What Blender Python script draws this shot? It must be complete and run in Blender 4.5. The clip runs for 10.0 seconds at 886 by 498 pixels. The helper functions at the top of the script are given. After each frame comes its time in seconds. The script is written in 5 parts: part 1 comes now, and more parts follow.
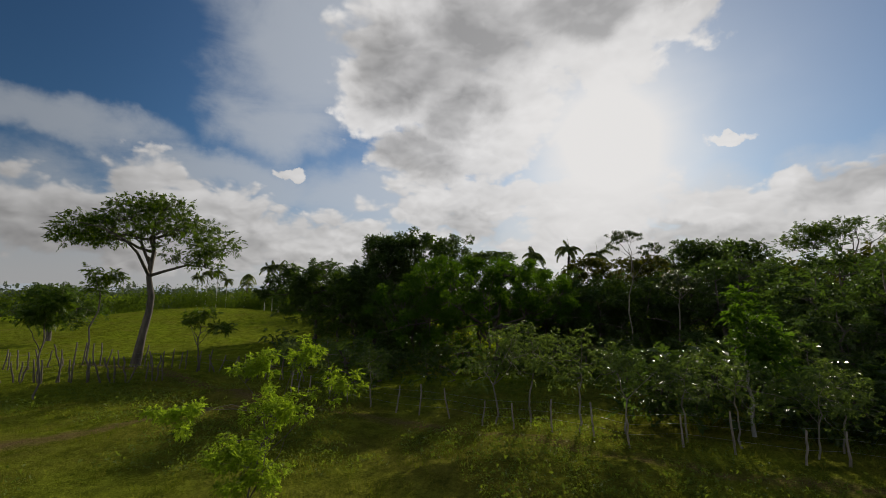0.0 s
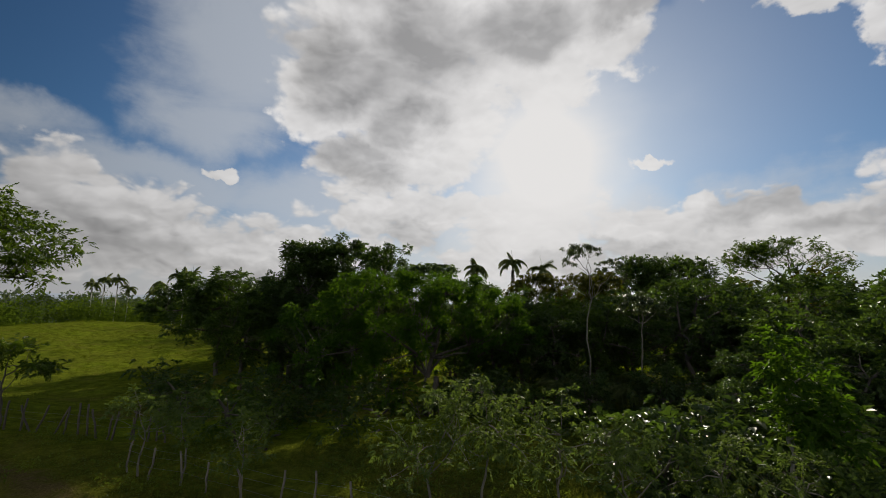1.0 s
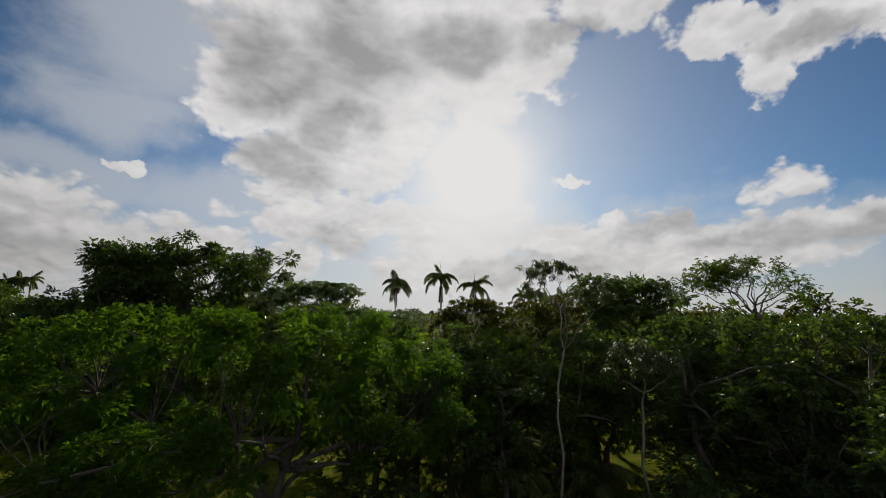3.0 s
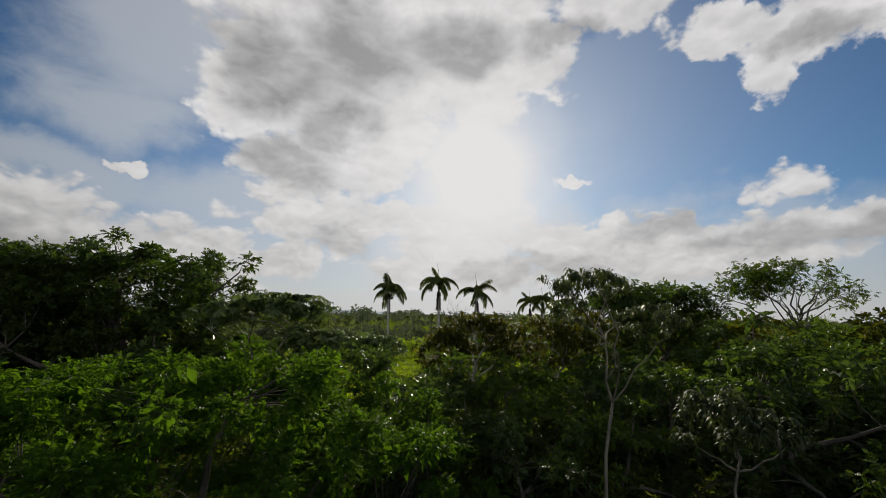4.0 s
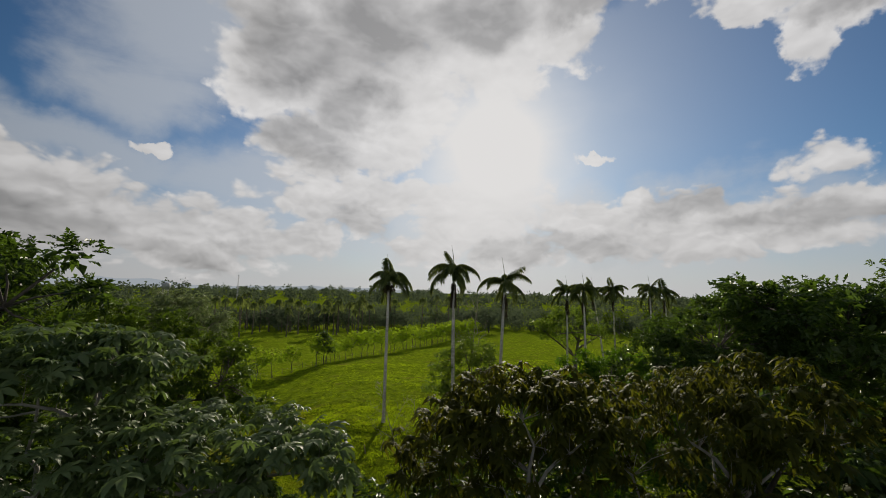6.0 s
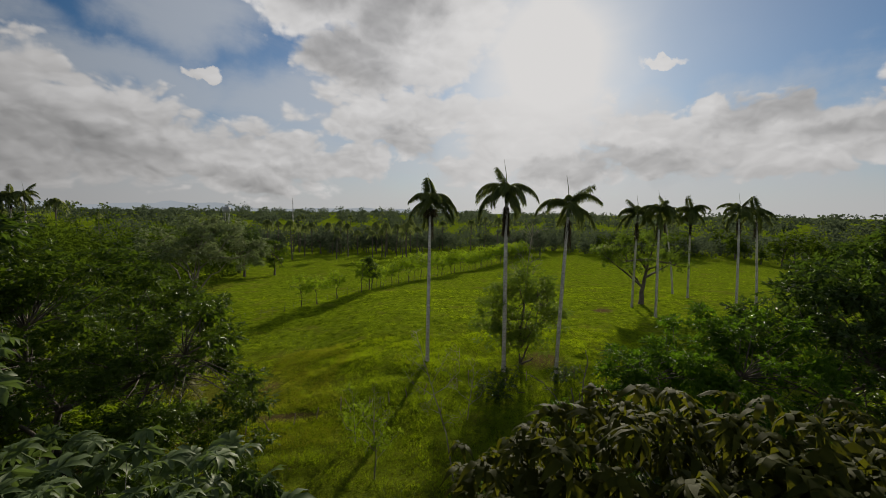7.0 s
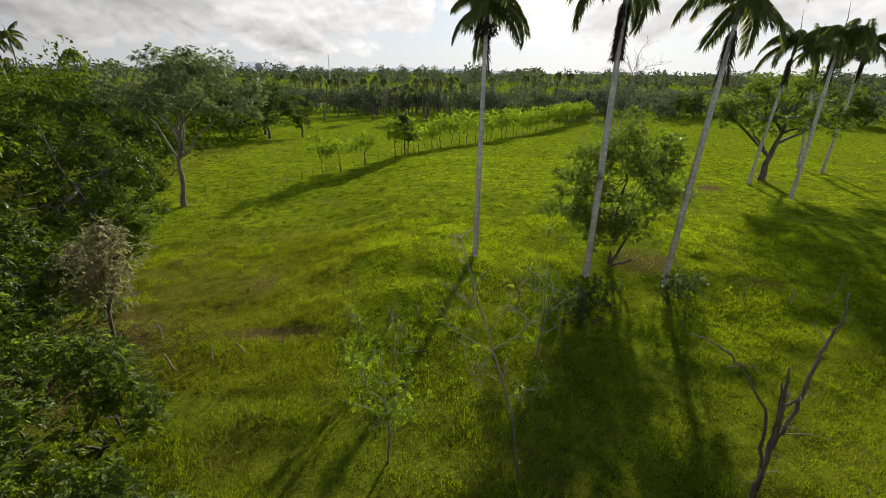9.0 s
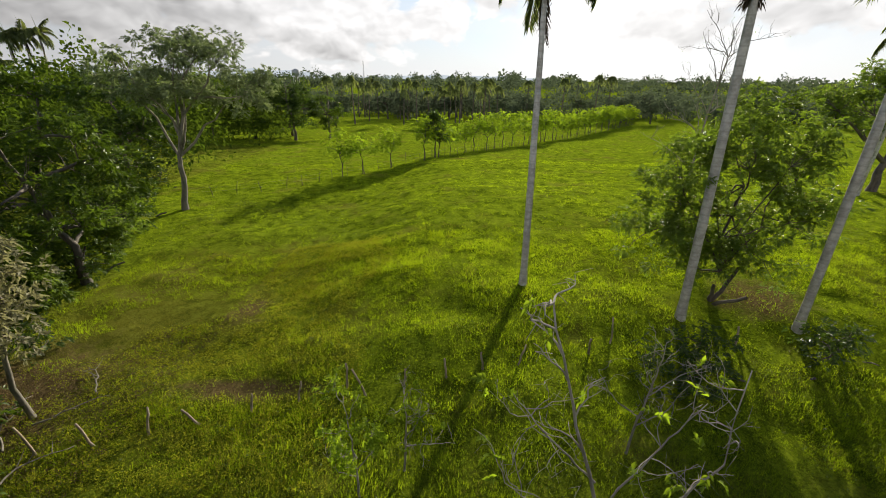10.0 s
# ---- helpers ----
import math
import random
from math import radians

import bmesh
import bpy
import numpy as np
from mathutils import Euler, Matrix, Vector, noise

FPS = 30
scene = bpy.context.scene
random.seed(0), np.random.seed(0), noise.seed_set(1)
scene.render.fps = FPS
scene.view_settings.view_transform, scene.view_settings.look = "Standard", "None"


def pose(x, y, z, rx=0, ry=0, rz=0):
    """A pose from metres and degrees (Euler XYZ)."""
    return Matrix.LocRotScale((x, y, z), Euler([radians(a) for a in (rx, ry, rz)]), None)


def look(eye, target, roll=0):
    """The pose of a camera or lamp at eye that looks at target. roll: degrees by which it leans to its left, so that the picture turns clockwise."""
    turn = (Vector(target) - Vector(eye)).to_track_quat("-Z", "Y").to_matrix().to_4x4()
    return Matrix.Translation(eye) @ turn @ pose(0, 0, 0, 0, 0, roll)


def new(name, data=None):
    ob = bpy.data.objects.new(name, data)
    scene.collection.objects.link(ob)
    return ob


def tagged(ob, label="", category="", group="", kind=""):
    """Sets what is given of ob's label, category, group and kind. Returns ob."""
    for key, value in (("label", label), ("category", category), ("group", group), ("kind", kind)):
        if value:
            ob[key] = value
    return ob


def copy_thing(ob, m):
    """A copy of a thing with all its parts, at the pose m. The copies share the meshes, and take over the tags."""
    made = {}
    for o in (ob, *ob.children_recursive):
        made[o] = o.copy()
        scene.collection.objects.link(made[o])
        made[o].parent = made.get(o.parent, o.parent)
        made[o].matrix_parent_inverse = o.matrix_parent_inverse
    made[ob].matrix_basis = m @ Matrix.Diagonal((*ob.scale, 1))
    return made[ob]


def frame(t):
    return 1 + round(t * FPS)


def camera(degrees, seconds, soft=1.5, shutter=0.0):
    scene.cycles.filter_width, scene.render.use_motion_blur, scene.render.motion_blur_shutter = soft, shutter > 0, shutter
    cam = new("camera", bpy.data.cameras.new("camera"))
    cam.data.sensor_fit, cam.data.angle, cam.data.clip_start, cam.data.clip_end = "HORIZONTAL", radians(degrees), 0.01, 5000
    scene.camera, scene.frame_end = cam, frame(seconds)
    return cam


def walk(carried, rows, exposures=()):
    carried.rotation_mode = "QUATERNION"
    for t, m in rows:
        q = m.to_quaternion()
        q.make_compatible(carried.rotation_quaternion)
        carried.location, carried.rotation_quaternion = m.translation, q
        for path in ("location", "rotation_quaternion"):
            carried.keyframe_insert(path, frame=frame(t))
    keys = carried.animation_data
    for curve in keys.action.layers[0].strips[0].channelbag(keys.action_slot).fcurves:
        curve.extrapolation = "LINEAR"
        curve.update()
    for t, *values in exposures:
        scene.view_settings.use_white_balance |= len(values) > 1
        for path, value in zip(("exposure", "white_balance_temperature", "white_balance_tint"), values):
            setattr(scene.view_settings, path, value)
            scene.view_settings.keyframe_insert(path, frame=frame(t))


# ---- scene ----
cam = camera(93.8, 10.0, 0.9)

PATH = [
    (0, (-0.048, 0.712, 5.031), (-0.037, 2.7, 5.246), 0.2),
    (0.5, (0.319, 3.88, 5.464), (0.439, 5.862, 5.706), 0.4),
    (1, (0.812, 7.059, 5.915), (1.106, 9.019, 6.178), 0.7),
    (1.5, (1.569, 10.214, 6.367), (2.027, 12.141, 6.645), 0.9),
    (2, (2.565, 13.396, 6.882), (3.148, 15.286, 7.18), 1.0),
    (2.5, (3.699, 16.516, 7.457), (4.32, 18.392, 7.762), 1.1),
    (4, (7.225, 25.277, 9.054), (7.84, 27.155, 9.364), 1.1),
    (4.5, (8.271, 28.465, 9.574), (8.883, 30.35, 9.843), 1.2),
    (5, (9.431, 31.693, 9.805), (10.004, 33.592, 10.061), 1.4),
    (6.5, (12.453, 40.869, 11.354), (12.922, 42.811, 11.446), 1.0),
    (7, (13.129, 43.807, 11.371), (13.444, 45.774, 11.193), 0.8),
    (7.5, (13.771, 46.629, 10.98), (13.948, 48.583, 10.596), 0.9),
    (8, (14.129, 49.282, 10.493), (14.296, 51.191, 9.918), 0.8),
    (8.5, (14.199, 51.977, 9.866), (14.358, 53.827, 9.125), 0.7),
    (9, (14.113, 54.761, 9.027), (14.216, 56.596, 8.24), 0.7),
    (9.5, (14.015, 57.6, 8.252), (14.046, 59.446, 7.484), 0.6),
    (10, (14.025, 60.433, 7.425), (13.99, 62.283, 6.666), 0.6),
]
walk(cam, [(t, look(eye, target, roll)) for t, eye, target, roll in PATH],
     [(0.0, 0.0), (5.0, 0.0), (6.5, -0.14), (7.5, -0.20), (8.0, -0.03), (8.5, 0.34), (9.0, 0.66), (10.0, 0.82)])

# ------------------------------------------------------------ sky and sun
SUN_AZ, SUN_EL = 23.1, 20.0


def heading(az, el):
    a, e = radians(az), radians(el)
    return Vector((math.sin(a) * math.cos(e), math.cos(a) * math.cos(e), math.sin(e)))


SUN_DIR = heading(SUN_AZ, SUN_EL)


class Nodes:
    """Short hand for building node trees."""

    def __init__(self, tree):
        self.t = tree
        tree.nodes.clear()

    def node(self, kind):
        return self.t.nodes.new(kind)

    def put(self, socket, v):
        if isinstance(v, bpy.types.NodeSocket):
            self.t.links.new(v, socket)
        elif v is not None:
            socket.default_value = v

    def math(self, op, a, b=None, c=None, clamp=False):
        n = self.node("ShaderNodeMath")
        n.operation, n.use_clamp = op, clamp
        for i, v in enumerate((a, b, c)):
            self.put(n.inputs[i], v)
        return n.outputs[0]

    def vmath(self, op, a, b=None, out=0):
        n = self.node("ShaderNodeVectorMath")
        n.operation = op
        self.put(n.inputs[0], a)
        self.put(n.inputs[1], b)
        return n.outputs[out]

    def noise(self, vec, scale, detail=6.0, rough=0.55, dist=0.0):
        n = self.node("ShaderNodeTexNoise")
        self.put(n.inputs["Vector"], vec)
        self.put(n.inputs["Scale"], scale)
        self.put(n.inputs["Detail"], detail)
        self.put(n.inputs["Roughness"], rough)
        self.put(n.inputs["Distortion"], dist)
        return n.outputs[0]

    def span(self, v, a, b, c=0.0, d=1.0, smooth=True):
        n = self.node("ShaderNodeMapRange")
        n.interpolation_type = "SMOOTHSTEP" if smooth else "LINEAR"
        for i, x in enumerate((v, a, b, c, d)):
            self.put(n.inputs[i], x)
        return n.outputs[0]

    def mix(self, fac, a, b, blend="MIX"):
        n = self.node("ShaderNodeMix")
        n.data_type, n.blend_type = "RGBA", blend
        self.put(n.inputs[0], fac)
        self.put(n.inputs[6], a if isinstance(a, bpy.types.NodeSocket) else (*a, 1))
        self.put(n.inputs[7], b if isinstance(b, bpy.types.NodeSocket) else (*b, 1))
        return n.outputs[2]


# clouds: heading, height above the horizon, half width and half height, all in degrees
CLOUDS = [
    # the great cloud beside the sun
    (2, 35, 17, 11), (18, 36, 16, 9), (30, 33, 7, 5), (42, 38, 10, 4.6), (-2, 18.5, 9, 5), (-7.5, 26, 8, 6.5),
    (9, 25, 9, 8), (0, 48, 30, 9), (21, 29, 8, 5), (2, 22, 7, 5), (6, 18, 6, 4),
    # right of the sun, high and low
    (53, 31.5, 6, 2.6), (61, 30, 7, 3.6), (57.5, 26.5, 2.8, 3.6), (68, 30, 7, 3), (35.2, 18.4, 2.6, 0.9),
    (58.4, 14.5, 3.4, 2.8), (60.5, 9.6, 5, 2), (66.5, 10, 5, 1.8), (53, 9.5, 5, 2.4), (46.5, 10.6, 5, 2.8), (40.5, 11, 4, 2.4), (47, 6.5, 12, 2.2),
    # banks on the left
    (-36, 12, 4.5, 3.6), (-31, 9.5, 5, 3.4), (-41, 8, 8, 4), (-27, 6.5, 6, 3), (-51, 8.5, 8, 4), (-62, 9, 8, 4.5), (-20, 15.6, 1.8, 0.7),
    # low over the horizon
    (-17, 8, 3.6, 2.8), (-13, 6.5, 3.4, 2.4), (-21, 6.5, 3, 2.2), (-9.5, 8, 3, 2.6), (4, 9.6, 5, 3.4), (-2, 7, 4.5, 2.6), (9, 12.5, 4, 3),
    (14, 6.5, 6, 2.6), (25, 6, 8, 2.6), (34, 7, 6, 2.4), (2, 12, 12, 4), (20, 11, 11, 5), (-14, 6.5, 11, 4.5), (-31, 7, 13, 5.5), (36, 9, 9, 3.6), (50, 8, 14, 3.6),
    # behind the camera, never in view: added to whiten the fill light
    (150, 24, 34, 16), (-150, 26, 36, 18), (100, 30, 18, 13), (-100, 28, 22, 13), (178, 45, 40, 14), (-178, 45, 40, 14)]
# the grey bellies of the clouds
BELLIES = [(-5, 30, 8, 6), (6, 33, 9, 6), (19, 35, 9, 4), (-3.5, 18, 6, 3), (3, 24, 5, 4), (34, 35, 6, 2.5), (0, 48, 26, 7), (-40, 7, 9, 3), (-30, 5, 9, 2.4), (-52, 7, 8, 3),
           (4, 8.5, 4.5, 2), (55, 8, 7, 1.6), (47, 11.5, 5, 1.5), (64, 8.5, 6, 1.6), (-15, 5, 6, 1.6), (62, 29, 5, 1.6), (30, 6, 12, 1.8)]
# thin high veils
VEILS = [(-18.5, 31, 11, 11), (-22, 21, 7, 5), (-44, 17, 12, 2.6), (-27, 13.5, 12, 3), (-8, 12, 12, 6), (-38, 6, 30, 7), (30, 8, 40, 6)]

world = bpy.data.worlds.new("sky")
scene.world = world
world.use_nodes = True
w = Nodes(world.node_tree)
ray = w.node("ShaderNodeTexCoord").outputs["Generated"]
ray = w.vmath("NORMALIZE", ray)
sky = w.node("ShaderNodeTexSky")
sky.sky_type, sky.sun_disc, sky.sun_elevation, sky.sun_rotation = "NISHITA", False, radians(SUN_EL), radians(SUN_AZ)
sky.altitude, sky.air_density, sky.dust_density, sky.ozone_density = 50.0, 1.0, 0.3, 3.0
blue = w.vmath("SCALE", w.vmath("MULTIPLY", sky.outputs[0], (0.62, 0.93, 1.14)))
blue.node.inputs["Scale"].default_value = 0.058
z = w.node("ShaderNodeSeparateXYZ")
w.put(z.inputs[0], ray)
up = z.outputs[2]
# heading and height in degrees
az = w.math("MULTIPLY", w.math("ARCTAN2", z.outputs[0], z.outputs[1]), 57.2958)
el = w.math("MULTIPLY", w.math("ARCSINE", up), 57.2958)
place = w.node("ShaderNodeCombineXYZ")
w.put(place.inputs[0], az)
w.put(place.inputs[1], el)
place = place.outputs[0]
# how near to the sun
toward = w.vmath("DOT_PRODUCT", ray, tuple(SUN_DIR), out=1)
away = w.math("SUBTRACT", 1.0, toward)


def swirl(scale, detail, amount):
    """A shift of the place by noise, in degrees."""
    n = w.node("ShaderNodeTexNoise")
    w.put(n.inputs["Vector"], ray)
    for k, v in (("Scale", scale), ("Detail", detail), ("Roughness", 0.55)):
        n.inputs[k].default_value = v
    return w.vmath("MULTIPLY", w.vmath("SUBTRACT", n.outputs["Color"], (0.5, 0.5, 0.5)), (amount * 1.15, amount, 0.0))


def union(at, ellipses, smooth):
    """1 in the middle of an ellipse, 0 on its rim, less outside."""
    least = None
    for a, e, ra, re in ellipses:
        n = w.node("ShaderNodeVectorMath")
        n.operation = "MULTIPLY_ADD"
        w.put(n.inputs[0], at)
        n.inputs[1].default_value, n.inputs[2].default_value = (1 / ra, 1 / re, 0), (-a / ra, -e / re, 0)
        r = w.vmath("DOT_PRODUCT", n.outputs[0], n.outputs[0], out=1)
        least = r if least is None else w.math("SMOOTH_MIN", least, r, smooth)
    return w.math("SUBTRACT", 1.0, least)


highness = w.span(el, 10.0, 24.0)
broad = w.vmath("ADD", swirl(3.2, 2.0, 9.0), swirl(11.0, 5.0, 6.5))
fleece = swirl(36.0, 4.0, 2.6)
bend_by = w.vmath("SCALE", w.vmath("ADD", broad, fleece))
w.put(bend_by.node.inputs["Scale"], w.span(highness, 0.0, 1.0, 0.55, 1.0))
field = union(w.vmath("ADD", place, bend_by), CLOUDS, 0.25)
flat = w.vmath("MULTIPLY", ray, (1.0, 1.0, 1.7))
crumple = w.node("ShaderNodeTexNoise")
w.put(crumple.inputs["Vector"], flat)
for k, v in (("Scale", 9.0), ("Detail", 3.0), ("Roughness", 0.5)):
    crumple.inputs[k].default_value = v
curled = w.vmath("ADD", flat, w.vmath("MULTIPLY", crumple.outputs["Color"], (0.10, 0.10, 0.10)))


def billow(at):
    """Rounded heads of cumulus, large and small ones."""
    total = None
    for scale, share in ((13.0, 0.60), (30.0, 0.28), (64.0, 0.12)):
        n = w.node("ShaderNodeTexVoronoi")
        n.feature = "SMOOTH_F1"
        w.put(n.inputs["Vector"], at)
        n.inputs["Scale"].default_value, n.inputs["Smoothness"].default_value = scale, 0.35
        v = w.math("MULTIPLY", w.math("SUBTRACT", 1.0, n.outputs["Distance"]), share)
        total = v if total is None else w.math("ADD", total, v)
    return total


puff = billow(curled)
lumps = w.noise(flat, 7.0, 3.0, 0.45, 0.1)
shift = tuple(SUN_DIR * 0.018 + Vector((0, 0, 0.03)))
lumps_lit = w.noise(w.vmath("ADD", flat, shift), 7.0, 3.0, 0.45, 0.1)
puff_lit = billow(w.vmath("ADD", curled, tuple(Vector(shift) * 0.45)))
field = w.math("ADD", field, w.math("MULTIPLY", w.math("SUBTRACT", puff, 0.53), w.span(highness, 0.0, 1.0, 2.4, 1.35)))
cover = w.span(field, -0.26, 0.34)
belly = union(w.vmath("ADD", place, broad), BELLIES, 0.5)
thick = w.span(w.math("ADD", belly, w.math("MULTIPLY", w.math("SUBTRACT", lumps, 0.5), 1.5)), -0.8, 1.0)
relief = w.math("ADD", w.math("MULTIPLY", w.math("SUBTRACT", lumps, lumps_lit), w.span(highness, 0.0, 1.0, 0.45, 0.75)), w.math("MULTIPLY", w.math("SUBTRACT", puff, puff_lit), w.span(highness, 0.0, 1.0, 0.36, 0.26)))
rim = w.span(el, 4.0, 22.0, 0.55, 0.66)
deep = w.span(el, 4.0, 26.0, 0.13, 0.32)
shade = w.math("ADD", w.math("SUBTRACT", rim, w.math("MULTIPLY", thick, deep)), relief)
shade = w.math("MAXIMUM", shade, 0.26)
# clouds opposite the sun are lit from the front
shade = w.math("MULTIPLY", shade, w.span(toward, 0.25, -0.7, 1.0, 1.05))
# thin high veil, streaked
streak = w.noise(w.vmath("MULTIPLY", ray, (1.5, 1.5, 4.0)), 2.6, 8.0, 0.62, 0.7)
veil = union(w.vmath("ADD", place, broad), VEILS, 0.5)
veil = w.span(w.math("ADD", veil, w.math("MULTIPLY", w.math("SUBTRACT", streak, 0.5), 1.8)), -0.75, 0.9, 0.0, 0.74)
ragged = w.math("MULTIPLY", away, w.math("ADD", 1.0, w.math("MULTIPLY", w.math("SUBTRACT", lumps, 0.5), -1.6)))
glow = w.math("EXPONENT", w.math("MULTIPLY", ragged, -1.0 / (1 - math.cos(radians(8.5)))))
halo = w.math("EXPONENT", w.math("MULTIPLY", away, -1.0 / (1 - math.cos(radians(25.0)))))
cloud = w.node("ShaderNodeCombineXYZ")
for i, k in enumerate((1.005, 0.985, 0.975)):
    w.put(cloud.inputs[i], w.math("MULTIPLY", shade, k))
col = w.mix(veil, blue, (0.46, 0.49, 0.53))
haze = w.span(up, 0.0, 0.19, 0.97, 0.0)
col = w.mix(haze, col, (0.50, 0.50, 0.505))
col = w.mix(w.math("MULTIPLY", cover, 0.95), col, cloud.outputs[0])
# farther from the sun the hazy air in front of it is dimmer
dimmer = w.vmath("SCALE", col)
w.put(dimmer.node.inputs["Scale"], w.math("MAXIMUM", w.span(toward, 0.36, 0.88, 0.66, 1.0), w.span(toward, 0.2, -0.2, 0.0, 1.0)))
col = dimmer
below = w.vmath("DOT_PRODUCT", ray, tuple(heading(20, 9)), out=1)
below = w.math("EXPONENT", w.math("MULTIPLY", w.math("SUBTRACT", 1.0, below), -1.0 / (1 - math.cos(radians(12.0)))))
bright = w.math("ADD", w.math("MULTIPLY", glow, 0.75), w.math("ADD", w.math("MULTIPLY", halo, 0.46), w.math("MULTIPLY", below, 0.20)))
bright = w.math("MULTIPLY", bright, w.span(thick, 0.0, 1.0, 1.0, 0.55))
col = w.mix(w.math("MINIMUM", bright, 1.0), col, (0.78, 0.765, 0.755))
bg = w.node("ShaderNodeBackground")
w.put(bg.inputs[0], col)
bg.inputs[1].default_value = 1.0
w.put(w.node("ShaderNodeOutputWorld").inputs[0], bg.outputs[0])

sun = new("sun", bpy.data.lights.new("sun", "SUN"))
sun.data.energy, sun.data.angle, sun.data.color = 5.0, radians(1.5), (1.0, 0.90, 0.72)
sun.matrix_world = look(SUN_DIR * 100, (0, 0, 0))


# ------------------------------------------------------------ materials
def material(name, build):
    m = bpy.data.materials.new(name)
    m.use_nodes = True
    n = Nodes(m.node_tree)
    out = n.node("ShaderNodeOutputMaterial")
    n.put(out.inputs[0], build(n))
    return m


def leaf_material(name, dark, light, through_col, gloss=0.38, see=0.45, spec=0.22, patches=0.55):
    """Leaves: colour differs from leaf to leaf and from clump to clump; light passes through."""

    def build(n):
        geo = n.node("ShaderNodeNewGeometry")
        co = n.node("ShaderNodeTexCoord").outputs["Object"]
        each = geo.outputs["Random Per Island"]
        patch = n.noise(co, patches, 3.0)
        piece = n.node("ShaderNodeObjectInfo").outputs["Random"]
        f = n.math("ADD", n.math("MULTIPLY", each, 0.40), n.math("MULTIPLY", n.span(patch, 0.3, 0.7), 0.38))
        f = n.math("ADD", f, n.math("MULTIPLY", piece, 0.22))
        col = n.mix(f, dark, light)
        if spec:
            p = n.node("ShaderNodeBsdfPrincipled")
            n.put(p.inputs["Base Color"], col)
            p.inputs["Roughness"].default_value = gloss
            p.inputs["Specular IOR Level"].default_value = spec
        else:
            p = n.node("ShaderNodeBsdfDiffuse")
            n.put(p.inputs["Color"], col)
        t = n.node("ShaderNodeBsdfTranslucent")
        n.put(t.inputs[0], n.mix(f, [c * 0.6 for c in through_col], through_col))
        s = n.node("ShaderNodeMixShader")
        s.inputs[0].default_value = see
        n.put(s.inputs[1], p.outputs[0])
        n.put(s.inputs[2], t.outputs[0])
        return s.outputs[0]

    return material(name, build)


LEAF_DARK = leaf_material("leaf_dark", (0.030, 0.050, 0.014), (0.070, 0.105, 0.026), (0.095, 0.165, 0.014))
LEAF_MID = leaf_material("leaf_mid", (0.028, 0.052, 0.007), (0.076, 0.116, 0.013), (0.125, 0.205, 0.010))
LEAF_BRIGHT = leaf_material("leaf_bright", (0.024, 0.054, 0.006), (0.066, 0.118, 0.013), (0.135, 0.27, 0.009), 0.55, 0.45, 0.1)
LEAF_FRESH = leaf_material("leaf_fresh", (0.045, 0.075, 0.008), (0.120, 0.165, 0.016), (0.23, 0.33, 0.010), 0.5, 0.5, 0.12)
LEAF_RIM = leaf_material("leaf_rim", (0.034, 0.054, 0.010), (0.082, 0.116, 0.018), (0.125, 0.195, 0.012), 0.6, 0.42, 0.0, 0.2)
LEAF_LIME = leaf_material("leaf_lime", (0.09, 0.14, 0.014), (0.17, 0.24, 0.022), (0.40, 0.58, 0.022), 0.6, 0.55, 0.06)
LEAF_SAP = leaf_material("leaf_sapling", (0.055, 0.088, 0.022), (0.125, 0.165, 0.05), (0.17, 0.25, 0.03), 0.62, 0.42, 0.10)
LEAF_SILVER = leaf_material("leaf_silver", (0.058, 0.095, 0.032), (0.135, 0.18, 0.075), (0.15, 0.225, 0.045), 0.5, 0.38, 0.24)
LEAF_OLIVE = leaf_material("leaf_olive", (0.026, 0.034, 0.006), (0.064, 0.070, 0.011), (0.145, 0.150, 0.010), 0.6, 0.45, 0.05)
LEAF_ASH = leaf_material("leaf_ash", (0.080, 0.105, 0.045), (0.19, 0.225, 0.12), (0.24, 0.31, 0.10), 0.42, 0.42, 0.35)
LEAF_FINGER = leaf_material("leaf_finger", (0.026, 0.042, 0.014), (0.070, 0.092, 0.032), (0.10, 0.14, 0.022), 0.5, 0.4, 0.2)
LEAF_DRY = leaf_material("leaf_dry", (0.12, 0.12, 0.06), (0.26, 0.25, 0.15), (0.34, 0.33, 0.14), 0.5, 0.5)
# leaves of far trees, paled and greyed to stand in for haze
LEAF_FAR_HAZE = leaf_material("leaf_far_haze", (0.050, 0.068, 0.044), (0.090, 0.112, 0.070), (0.12, 0.155, 0.085), 0.6, 0.4, 0.0, 0.09)
LEAF_MEADOW = leaf_material("leaf_meadow_tree", (0.048, 0.080, 0.016), (0.115, 0.165, 0.034), (0.24, 0.36, 0.025), 0.5, 0.5)
FROND = leaf_material("palm_frond", (0.066, 0.088, 0.030), (0.15, 0.18, 0.065), (0.28, 0.34, 0.07), 0.5, 0.45, 0.25)
FROND_DEAD = leaf_material("palm_frond_dead", (0.035, 0.026, 0.016), (0.075, 0.055, 0.032), (0.06, 0.045, 0.02), 0.7, 0.2)
BLADE = leaf_material("grass_blade", (0.100, 0.165, 0.006), (0.210, 0.295, 0.014), (0.53, 0.72, 0.014), 0.8, 0.55, 0.0)
# dimmer copy of the meadow blade, with shade put into its colour
BLADE_SHADED = leaf_material("grass_blade_shaded", (0.090, 0.140, 0.006), (0.190, 0.258, 0.013), (0.40, 0.55, 0.013), 0.8, 0.5, 0.0)
BLADE_DRY = leaf_material("grass_blade_dry", (0.085, 0.090, 0.012), (0.155, 0.150, 0.030), (0.26, 0.26, 0.03), 0.8, 0.5, 0.0)
